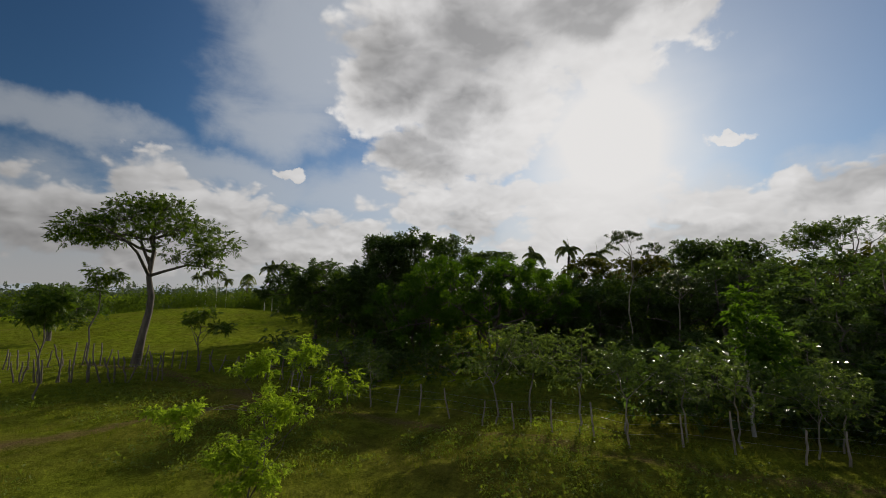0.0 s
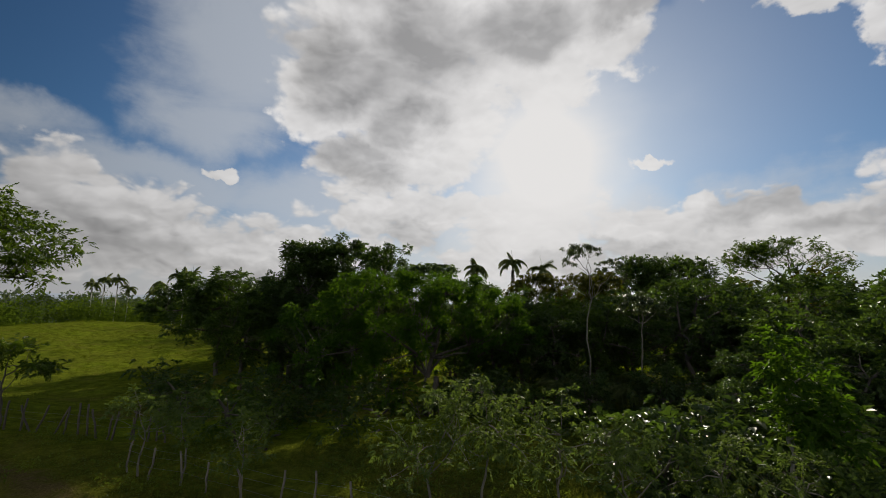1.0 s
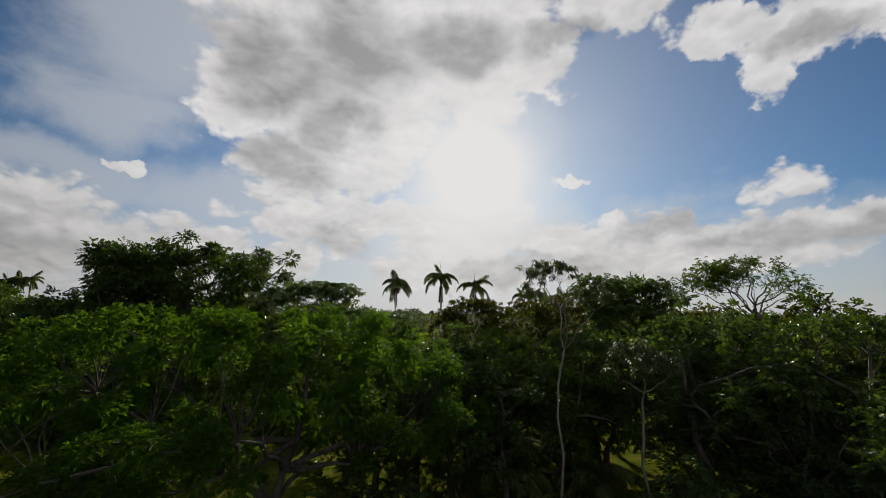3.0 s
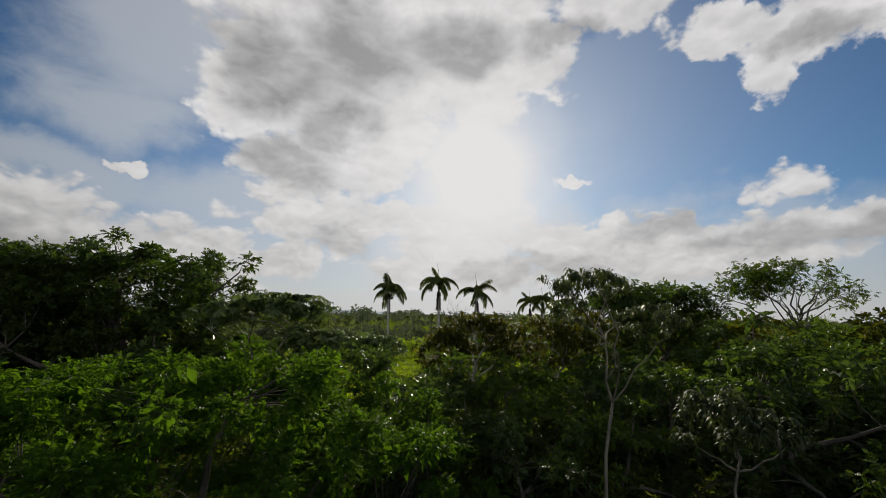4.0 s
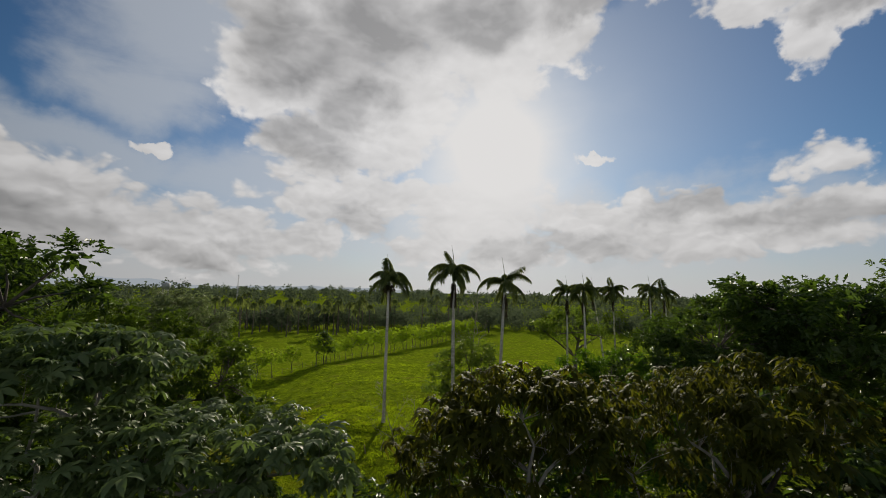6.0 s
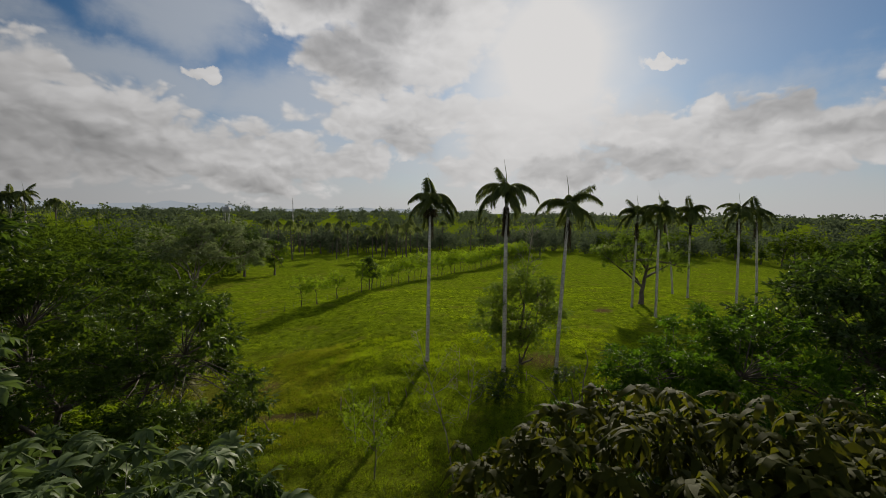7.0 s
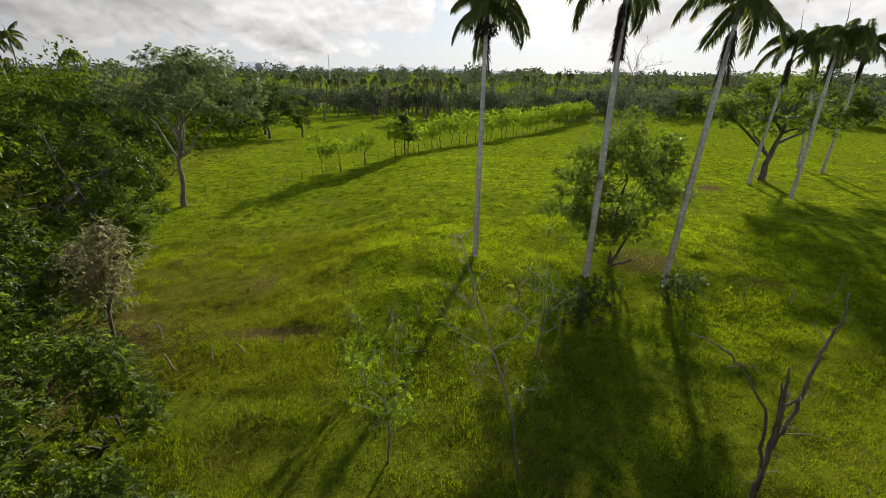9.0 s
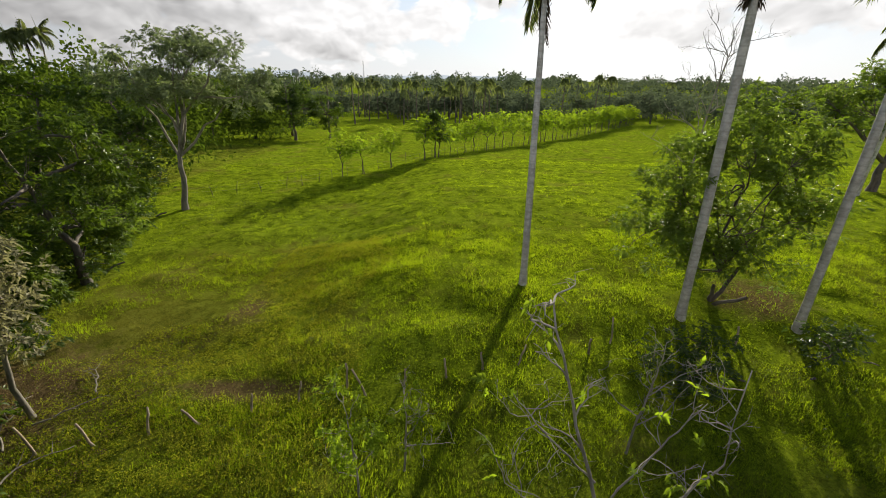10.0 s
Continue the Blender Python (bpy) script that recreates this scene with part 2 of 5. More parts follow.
# browner pasture grass, also darkened for the shade over it
BLADE_PASTURE_SHADED = leaf_material("grass_blade_pasture_shaded", (0.050, 0.066, 0.008), (0.105, 0.120, 0.016), (0.17, 0.21, 0.012), 0.8, 0.5, 0.0)
WEED_YELLOW = leaf_material("yellow_weed", (0.105, 0.115, 0.011), (0.205, 0.215, 0.024), (0.46, 0.50, 0.024), 0.7, 0.5, 0.0)
LITTER = leaf_material("leaf_litter", (0.050, 0.034, 0.018), (0.155, 0.112, 0.062), (0.16, 0.12, 0.05), 0.7, 0.2, 0.05)
WEED = leaf_material("pasture_weed", (0.042, 0.064, 0.008), (0.110, 0.145, 0.018), (0.22, 0.30, 0.015), 0.6, 0.45, 0.2)


def bark_material(name, dark, light, scale=6.0, rings=0.0):
    def build(n):
        co = n.node("ShaderNodeTexCoord").outputs["Object"]
        tall = n.vmath("MULTIPLY", co, (1.0, 1.0, 0.25 if not rings else 1.0))
        a = n.noise(tall, scale, 8.0, 0.65)
        b = n.noise(co, 0.9, 4.0)
        f = n.math("ADD", n.math("MULTIPLY", a, 0.65), n.math("MULTIPLY", b, 0.5), clamp=True)
        f = n.span(f, 0.35, 0.8)
        if rings:
            sep = n.node("ShaderNodeSeparateXYZ")
            n.put(sep.inputs[0], co)
            r = n.math("SINE", n.math("MULTIPLY", sep.outputs[2], rings))
            f = n.math("MULTIPLY", f, n.span(r, -1.0, -0.6, 0.65, 1.0))
        p = n.node("ShaderNodeBsdfPrincipled")
        n.put(p.inputs["Base Color"], n.mix(f, dark, light))
        p.inputs["Roughness"].default_value = 0.9
        bump = n.node("ShaderNodeBump")
        bump.inputs["Strength"].default_value = 0.6
        bump.inputs["Distance"].default_value = 0.03
        n.put(bump.inputs["Height"], a)
        n.put(p.inputs["Normal"], bump.outputs[0])
        return p.outputs[0]

    return material(name, build)


BARK = bark_material("bark_brown", (0.035, 0.028, 0.022), (0.13, 0.11, 0.09))
BARK_PALE = bark_material("bark_pale", (0.13, 0.12, 0.10), (0.36, 0.34, 0.30))
BARK_GREY = bark_material("bark_grey", (0.072, 0.063, 0.048), (0.24, 0.213, 0.168))
BARK_PALM = bark_material("bark_palm", (0.24, 0.225, 0.19), (0.55, 0.52, 0.46), 5.0, 22.0)
BARK_DEAD = bark_material("bark_dead", (0.12, 0.105, 0.085), (0.32, 0.29, 0.245))
POST_WOOD = bark_material("post_wood", (0.10, 0.08, 0.06), (0.27, 0.235, 0.19), 9.0)


def plain_material(name, color, rough=0.6, metal=0.0):
    def build(n):
        co = n.node("ShaderNodeTexCoord").outputs["Object"]
        p = n.node("ShaderNodeBsdfPrincipled")
        f = n.noise(co, 3.0, 5.0)
        n.put(p.inputs["Base Color"], n.mix(f, [c * 0.75 for c in color], [min(1, c * 1.25) for c in color]))
        p.inputs["Roughness"].default_value, p.inputs["Metallic"].default_value = rough, metal
        return p.outputs[0]

    return material(name, build)


SHAFT = plain_material("crownshaft_green", (0.07, 0.10, 0.03), 0.45)
WIRE = plain_material("galvanised_wire", (0.25, 0.25, 0.25), 0.5, 0.8)
STEEL = plain_material("painted_steel", (0.25, 0.26, 0.27), 0.6)


# the ridge emits its pale blue, so distance haze is in the glow
def ridge_glow(n):
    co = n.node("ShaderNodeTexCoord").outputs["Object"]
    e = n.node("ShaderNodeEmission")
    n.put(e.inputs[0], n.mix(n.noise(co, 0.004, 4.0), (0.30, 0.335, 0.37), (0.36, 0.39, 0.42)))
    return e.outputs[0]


RIDGE_GLOW = material("far_ridge", ridge_glow)


def ground_build(n):
    co = n.node("ShaderNodeTexCoord").outputs["Object"]
    worn = n.node("ShaderNodeAttribute")
    worn.attribute_name = "dirt"
    a = worn.outputs["Fac"]
    tuft = n.noise(co, 1.3, 8.0, 0.68)
    broad = n.noise(co, 0.12, 5.0, 0.55)
    fine = n.noise(co, 11.0, 8.0, 0.75)
    f = n.math("ADD", n.math("MULTIPLY", tuft, 0.5), n.math("MULTIPLY", fine, 0.5))
    green = n.mix(n.span(f, 0.41, 0.61), (0.060, 0.096, 0.005), (0.205, 0.276, 0.014))
    rough = n.node("ShaderNodeAttribute")
    rough.attribute_name = "rough"
    # this brown is also the painted shade over pasture and near meadow
    brown = n.mix(n.span(f, 0.35, 0.68), (0.058, 0.062, 0.009), (0.165, 0.160, 0.026))
    green = n.mix(n.math("MULTIPLY", rough.outputs["Fac"], n.span(broad, 0.3, 0.6, 0.55, 1.0)), green, brown)
    green = n.mix(n.span(n.noise(co, 0.35, 6.0, 0.6), 0.50, 0.72, 0.0, 0.55), green, (0.150, 0.135, 0.028))
    earth = n.mix(n.span(fine, 0.3, 0.7), (0.070, 0.051, 0.021), (0.17, 0.126, 0.055))
    edge = n.math("ADD", a, n.math("MULTIPLY", n.math("SUBTRACT", tuft, 0.5), 0.9))
    col = n.mix(n.span(edge, 0.35, 0.75), green, earth)
    p = n.node("ShaderNodeBsdfDiffuse")
    n.put(p.inputs["Color"], col)
    bump = n.node("ShaderNodeBump")
    bump.inputs["Strength"].default_value = 0.9
    bump.inputs["Distance"].default_value = 0.3
    n.put(bump.inputs["Height"], f)
    n.put(p.inputs["Normal"], bump.outputs[0])
    return p.outputs[0]


GROUND = material("pasture_ground", ground_build)


# ------------------------------------------------------------ mesh helpers
def bump2(x, y, cx, cy, rx, ry, h):
    return h * np.exp(-((x - cx) / rx) ** 2 - ((y - cy) / ry) ** 2)


LATTICE = np.random.default_rng(77).random((64, 64))


def vnoise(x, y, scale):
    """Smooth value noise from 0 to 1."""
    x, y = np.asarray(x, float) * scale, np.asarray(y, float) * scale
    i, j = np.floor(x).astype(int), np.floor(y).astype(int)
    u, v = x - i, y - j
    u, v = u * u * (3 - 2 * u), v * v * (3 - 2 * v)
    a, b = LATTICE[i % 64, j % 64], LATTICE[(i + 1) % 64, j % 64]
    c, d = LATTICE[i % 64, (j + 1) % 64], LATTICE[(i + 1) % 64, (j + 1) % 64]
    return (a * (1 - u) + b * u) * (1 - v) + (c * (1 - u) + d * u) * v


def land(x, y):
    """Height of the ground."""
    x, y = np.asarray(x, float), np.asarray(y, float)
    h = -2.5 + 0.0 * x
    h = h + 2.4 * np.exp(-((y - 8) / 26) ** 2) * (0.5 + 0.5 * np.exp(-((x - 0) / 60) ** 2))
    h = h + bump2(x, y, -26, 33, 13, 13, 1.2)
    bank = 2.2 / (1 + np.exp(-np.clip((y - 73.0) / 2.4, -40, 40))) / (1 + np.exp(-np.clip((x - 10) / 2.0, -40, 40)))
    h = h + bank * np.exp(-(np.maximum(y - 74, 0) / 45) ** 2) * np.exp(-(np.maximum(x - 60, 0) / 40) ** 2)
    h = h + bump2(x, y, 4, 105, 9, 10, 0.6)
    h = h + bump2(x, y, -58, 105, 26, 42, 4.2)
    h = h - 2.2 / (1 + np.exp(-(y - 130) / 12)) * np.exp(-(y / 900) ** 2)
    h = h - bump2(x, y, 10, 300, 200, 90, 3.0)
    h = h + 0.5 * (vnoise(x, y, 0.09) - 0.5) + 0.26 * (vnoise(x, y, 0.45) - 0.5) * np.exp(-(y / 300) ** 2)
    h = h + 0.19 * (vnoise(0.6 * x + 3, 1.25 * y, 0.62) - 0.5) * np.exp(-(y / 220) ** 2)
    return h


def land1(x, y):
    return float(land(x, y))


class Shape:
    """Collects vertices and triangles; makes one mesh of them."""

    def __init__(self):
        self.v, self.f, self.n = [], [], 0

    def add(self, v, f):
        v, f = np.asarray(v, float).reshape(-1, 3), np.asarray(f, int).reshape(-1, 3)
        self.v.append(v)
        self.f.append(f + self.n)
        self.n += len(v)

    def mesh(self, name, mat, smooth=False):
        v, f = np.concatenate(self.v), np.concatenate(self.f)
        me = bpy.data.meshes.new(name)
        me.vertices.add(len(v))
        me.vertices.foreach_set("co", v.astype(np.float32).ravel())
        me.loops.add(len(f) * 3)
        me.loops.foreach_set("vertex_index", f.astype(np.int32).ravel())
        me.polygons.add(len(f))
        me.polygons.foreach_set("loop_start", np.arange(0, len(f) * 3, 3, dtype=np.int32))
        me.polygons.foreach_set("loop_total", np.full(len(f), 3, dtype=np.int32))
        if smooth:
            me.polygons.foreach_set("use_smooth", np.ones(len(f), dtype=bool))
        me.update(calc_edges=True)
        me.materials.append(mat)
        return me

    def tube(self, pts, radii, sides=6, cap=True):
        pts, radii = np.asarray(pts, float), np.asarray(radii, float)
        d = np.gradient(pts, axis=0)
        d /= np.linalg.norm(d, axis=1)[:, None] + 1e-9
        ref = np.array([1.0, 0.13, 0.07]) if abs(d[0][2]) > 0.6 else np.array([0.05, 0.1, 1.0])
        s = np.cross(d, ref)
        s /= np.linalg.norm(s, axis=1)[:, None] + 1e-9
        u = np.cross(s, d)
        a = np.linspace(0, 2 * np.pi, sides, endpoint=False)
        ring = s[:, None] * np.cos(a)[None, :, None] + u[:, None] * np.sin(a)[None, :, None]
        v = (pts[:, None] + ring * radii[:, None, None]).reshape(-1, 3)
        f = []
        for i in range(len(pts) - 1):
            for k in range(sides):
                p, q = i * sides + k, i * sides + (k + 1) % sides
                f += [(p, q, q + sides), (p, q + sides, p + sides)]
        if cap:
            top = len(v)
            v = np.concatenate([v, pts[-1:] + d[-1:] * radii[-1] * 0.3])
            f += [(top - sides + k, top - sides + (k + 1) % sides, top) for k in range(sides)]
        self.add(v, f)


def unit(v):
    return v / (np.linalg.norm(v, axis=-1, keepdims=True) + 1e-9)


def add_leaves(shape, at, along, length, width, rng, fold=0.12, tip_drop=0.15, normal=None):
    """Folded diamond leaves: base, two sides and tip; normal: which way their upper side looks."""
    n = len(at)
    length, width = np.broadcast_to(length, n), np.broadcast_to(width, n)
    along = unit(along)
    side = unit(np.cross(along, np.array([0, 0, 1.0]) + 0.7 * rng.normal(size=(n, 3)) if normal is None else normal))
    upw = np.cross(side, along)
    mid = at + along * (length * 0.45)[:, None]
    lift = upw * (width * fold * 2)[:, None]
    v = np.stack([at, mid + side * (width * 0.5)[:, None] + lift,
                  at + along * length[:, None] - np.array([0, 0, 1.0]) * (length * tip_drop)[:, None],
                  mid - side * (width * 0.5)[:, None] + lift], 1).reshape(-1, 3)
    b = np.arange(n)[:, None] * 4
    f = np.concatenate([b + np.array([0, 1, 2]), b + np.array([0, 2, 3])], 1).reshape(-1, 3)
    shape.add(v, f)


SPRAY = np.array([(0.15, -1), (0.3, 1), (0.48, -1), (0.62, 1), (0.78, -1), (0.9, 1), (1.0, 0)])


def add_sprays(shape, hub, out, leaf, rng):
    """Twig ends with seven leaves each, held in one plane that looks up and outward."""
    n = len(hub)
    out = unit(out + rng.normal(size=(n, 3)) * 0.35)
    up = unit(np.array([0, 0, 1.0]) + out * 0.25 + rng.normal(size=(n, 3)) * 0.38)
    side = unit(np.cross(out, up))
    long = leaf * (1.1 + 0.9 * rng.random((n, 1, 1)))
    at = hub[:, None] + out[:, None] * (SPRAY[None, :, :1] * long) - np.array([0, 0, 1.0]) * (SPRAY[None, :, :1] ** 2 * long * 0.22)
    way = out[:, None] * 0.75 + side[:, None] * SPRAY[None, :, 1:] * 0.8 + rng.normal(size=(n, 7, 3)) * 0.16
    L = leaf * (0.65 + 0.6 * rng.random(n * 7))
    add_leaves(shape, at.reshape(-1, 3), way.reshape(-1, 3), L, L * 0.5, rng, 0.12, 0.2, np.repeat(up, 7, 0) + rng.normal(size=(n * 7, 3)) * 0.15)


def add_straps(shape, at, out, length, width, arch, rng):
    """Arching strap leaflets of three pieces each, which rise a little and then hang."""
    n = len(at)
    out = unit(out * np.array([1, 1, 0.0]) + 1e-6)
    side = np.cross(out, np.array([0, 0, 1.0]))
    s = np.array([0, 0.35, 0.7, 1.0])
    rise, wide = np.array([0, 0.10, -0.12, -0.5]), np.array([0.3, 1.0, 0.8, 0.06])
    L = np.broadcast_to(length, n)[:, None]
    W = np.broadcast_to(width, n)[:, None]
    mid = at[:, None] + out[:, None] * (L * s * 0.85)[..., None] + np.array([0, 0, 1.0]) * (L * rise * arch)[..., None]
    v = np.stack([mid + side[:, None] * (W * wide * 0.5)[..., None], mid - side[:, None] * (W * wide * 0.5)[..., None]], 2)
    v = v.reshape(-1, 3)
    b = np.arange(n)[:, None] * 8
    one = []
    for i in range(3):
        one += [(2 * i, 2 * i + 1, 2 * i + 3), (2 * i, 2 * i + 3, 2 * i + 2)]
    f = (b[:, :, None] + np.array(one)[None]).reshape(-1, 3)
    shape.add(v, f)


def part(name, mesh, parent, label=""):
    ob = new(name, mesh)
    ob.parent = parent
    return tagged(ob, label)


def thing(name, x, y, z, label, category, group="", turn=0.0, size=1.0):
    ob = new(name)
    ob.empty_display_size = 0.3
    ob.matrix_basis = pose(x, y, z, 0, 0, turn) @ Matrix.Diagonal((size, size, size, 1))
    return tagged(ob, label, category, group)


# ------------------------------------------------------------ trees
def bend(a, b, rng, sag=0.12, n=5):
    a, b = np.asarray(a, float), np.asarray(b, float)
    s = np.linspace(0, 1, n)[:, None]
    d = np.linalg.norm(b - a)
    off = rng.normal(size=3) * d * sag
    off[2] = abs(off[2]) * 0.6
    p = a + (b - a) * s + off * (4 * s * (1 - s)) * 0.6
    p[1:-1] += rng.normal(size=(n - 2, 3)) * d * 0.02
    return p


def tree_meshes(seed, crown, fork=(0, 0, 3), trunk_r=0.25, clumps=60, leaves=8000, leaf=0.28, spread=1.0, style="leaf",
                bark=None, leafmat=None, limbs=6, shell=0.55, twigs=True, stems=1, via=(), flat=0.62, loose=True, split=False):
    """A trunk with limbs and a crown of leaves in clumps. crown: ellipsoids (x, y, z, rx, ry, rz) above the foot."""
    rng = np.random.default_rng(seed)
    wood, green = Shape(), Shape()
    crown = np.array(crown, float)
    share = crown[:, 3] * crown[:, 4] + crown[:, 5] * crown[:, 3]
    which = rng.choice(len(crown), clumps, p=share / share.sum())
    d = unit(rng.normal(size=(clumps, 3)) + np.array([0, 0, 0.35]))
    rad = shell + (1 - shell) * rng.random(clumps)
    c = crown[which, :3] + d * crown[which, 3:] * (rad * (0.85 + 0.25 * rng.random(clumps)))[:, None]
    fork = np.array(fork, float)
    # trunk
    for k in range(stems):
        foot = np.array([0, 0, -0.4]) if stems == 1 else np.array([*(rng.normal(size=2) * 0.25), -0.4])
        tip = fork if stems == 1 else fork + rng.normal(size=3) * np.array([0.8, 0.8, 0.4])
        path = bend(foot, tip, rng, 0.05, 6)
        if via:
            key = np.array([foot, *via, tip], float)
            q = np.linspace(0, len(key) - 1, 6)
            path = np.stack([np.interp(q, np.arange(len(key)), key[:, c_]) for c_ in range(3)], 1)
        wood.tube(path, trunk_r * np.array([1.5, 1.05, 0.95, 0.88, 0.8, 0.72]), 9, cap=False)
    # limbs go to well spread clumps
    ends = [int(np.argmax(c[:, 2]))]
    dist = np.linalg.norm(c - c[ends[0]], axis=1)
    for _ in range(min(limbs, clumps) - 1):
        k = int(np.argmax(dist))
        ends.append(k)
        dist = np.minimum(dist, np.linalg.norm(c - c[k], axis=1))
    paths, limb_meshes = [], []
    for k in ends:
        start = paths[0][int(rng.integers(0, 4))] if paths else fork
        p = bend(start, start + (c[k] - start) * 0.94, rng, 0.14 if paths else 0.06, 7)
        limb = Shape() if split else wood
        limb.tube(p, trunk_r * np.linspace(0.50 if paths else 0.74, 0.09, 7), 6)
        if split:
            limb_meshes.append(limb.mesh("limb", bark or BARK, True))
        paths.append(p)
    joints = np.concatenate([p[2:6] for p in paths])
    fine = Shape() if split else wood
    if twigs:
        for k in range(clumps):
            if k in ends:
                continue
            j = joints[int(np.argmin(np.linalg.norm(joints - c[k], axis=1) + 0.25 * np.linalg.norm(joints - fork, axis=1)))]
            fine.tube(bend(j, c[k], rng, 0.12, 4), trunk_r * np.array([0.11, 0.08, 0.05, 0.025]), 4, cap=False)
    rc = spread * 1.25 * np.sqrt(share.sum() / clumps) * 0.75
    if leaves:
        n = leaves // clumps
        size = rc * (0.7 + 0.6 * rng.random(clumps))
        if style == "leaf":
            m = max(3, n // 7)
            lift = -0.15 if loose else 0.35
            q = unit(rng.normal(size=(clumps, m, 3)) + np.array([0, 0, lift + 0.2])) * (0.35 + 0.65 * rng.random((clumps, m, 1)) ** 0.6)
            hub = (c[:, None] + q * size[:, None, None] * 0.9 * np.array([1, 1, flat])).reshape(-1, 3)
            add_sprays(green, hub, q.reshape(-1, 3) * np.array([1, 1, 0.6]), leaf, rng)
            if not loose:
                k = 22
                q = unit(rng.normal(size=(clumps, k, 3))) * 0.62 * rng.random((clumps, k, 1)) ** 0.4
                at = (c[:, None] + q * size[:, None, None] * np.array([1, 1, flat]) - np.array([0, 0, 0.12]) * size[:, None, None]).reshape(-1, 3)
                L = np.repeat(size, k) * (0.35 + 0.3 * rng.random(clumps * k))
                add_leaves(green, at, rng.normal(size=at.shape), L, L * 0.6, rng)
        elif style == "hand":
            # large lobed leaves, held flat, each of nine lobes round its stalk
            m = max(3, n // 9)
            q = unit(rng.normal(size=(clumps, m, 3)) + np.array([0, 0, 0.4])) * (0.45 + 0.55 * rng.random((clumps, m, 1)))
            hub = (c[:, None] + q * size[:, None, None] * np.array([1, 1, 0.6])).reshape(-1, 3)
            tilt = rng.normal(size=(len(hub), 1, 3)) * 0.25
            a = np.linspace(0, 2 * np.pi, 9, endpoint=False)[None] + rng.random((len(hub), 1)) * 6
            lobe = np.stack([np.cos(a), np.sin(a), -0.35 + 0.15 * rng.normal(size=a.shape)], -1) + tilt * np.array([0, 0, 1.0])
            size_l = np.repeat(leaf * (0.6 + 0.6 * rng.random(len(hub))), 9)
            add_leaves(green, np.repeat(hub, 9, 0), lobe.reshape(-1, 3), size_l, size_l * 0.42, rng, 0.1, 0.28)
        elif style == "drape":
            # rosettes of hanging straps
            m = max(2, n // 11)
            q = unit(rng.normal(size=(clumps, m, 3)) + np.array([0, 0, 0.5])) * (0.35 + 0.65 * rng.random((clumps, m, 1)))
            hub = (c[:, None] + q * size[:, None, None] * np.array([1, 1, 0.7])).reshape(-1, 3)
            a = np.linspace(0, 2 * np.pi, 11, endpoint=False)[None] + rng.random((len(hub), 1)) * 6 + rng.normal(size=(len(hub), 11)) * 0.12
            out = np.stack([np.cos(a), np.sin(a), 0 * a], -1).reshape(-1, 3)
            L = np.repeat(leaf * (0.7 + 0.6 * rng.random(len(hub))), 11) * (0.65 + 0.6 * rng.random(len(hub) * 11))
            jit = rng.normal(size=(len(L), 3)) * 0.05
            add_straps(green, np.repeat(hub, 11, 0) + jit, out, L, L * 0.27, 0.6 + 1.3 * rng.random((len(L), 1)), rng)
    name = "tree"
    made = (wood.mesh(name + "_wood", bark or BARK, True), green.mesh(name + "_leaves", leafmat or LEAF_MID) if leaves else None)
    if split:
        made += (limb_meshes, fine.mesh("twigs", bark or BARK, True) if fine.v else None)
    return made


def hand_leaf(seed, size, mat):
    """One large lobed leaf on its stalk, nine folded lobes, drooping at the tips."""
    rng = np.random.default_rng(seed)
    sh = Shape()
    sh.tube([(-0.35 * size, 0, -0.5 * size), (-0.08 * size, 0, -0.12 * size), (0, 0, 0)], [0.014, 0.011, 0.009], 4, cap=False)
    for k in range(9):
        a = 2 * math.pi * k / 9 + rng.normal() * 0.08
        L = size * (0.55 + 0.45 * math.cos(a) * 0.5 + 0.2 * rng.random())
        d, sd = np.array([math.cos(a), math.sin(a), 0.0]), np.array([-math.sin(a), math.cos(a), 0.0])
        z = np.array([0.0, 0.05, -0.04, -0.30]) * L + rng.normal() * 0.03 * L
        mid = [d * L * q + np.array([0, 0, zz]) for q, zz in zip((0.02, 0.4, 0.75, 1.0), z)]
        wd = np.array([0.03, 0.17, 0.15, 0.01]) * L
        v, f = [], []
        for q, ww in zip(mid, wd):
            v += [q - sd * ww + np.array([0, 0, ww * 0.35]), q, q + sd * ww + np.array([0, 0, ww * 0.35])]
        for i in range(3):
            for c in (0, 1):
                p = 3 * i + c
                f += [(p, p + 1, p + 4), (p, p + 4, p + 3)]
        sh.add(v, f)
    return sh.mesh("leaf", mat)


def rosette(seed, size, mat):
    """A tuft of drooping strap leaves round one bud."""
    rng = np.random.default_rng(seed)
    sh = Shape()
    n = 12
    a = np.linspace(0, 2 * np.pi, n, endpoint=False) + rng.normal(size=n) * 0.2
    out = np.stack([np.cos(a), np.sin(a), 0 * a], -1)
    L = size * (0.6 + 0.6 * rng.random(n))
    add_straps(sh, rng.normal(size=(n, 3)) * 0.03, out, L, L * 0.29, 0.5 + 1.2 * rng.random((n, 1)), rng)
    return sh.mesh("leaf_rosette", mat)


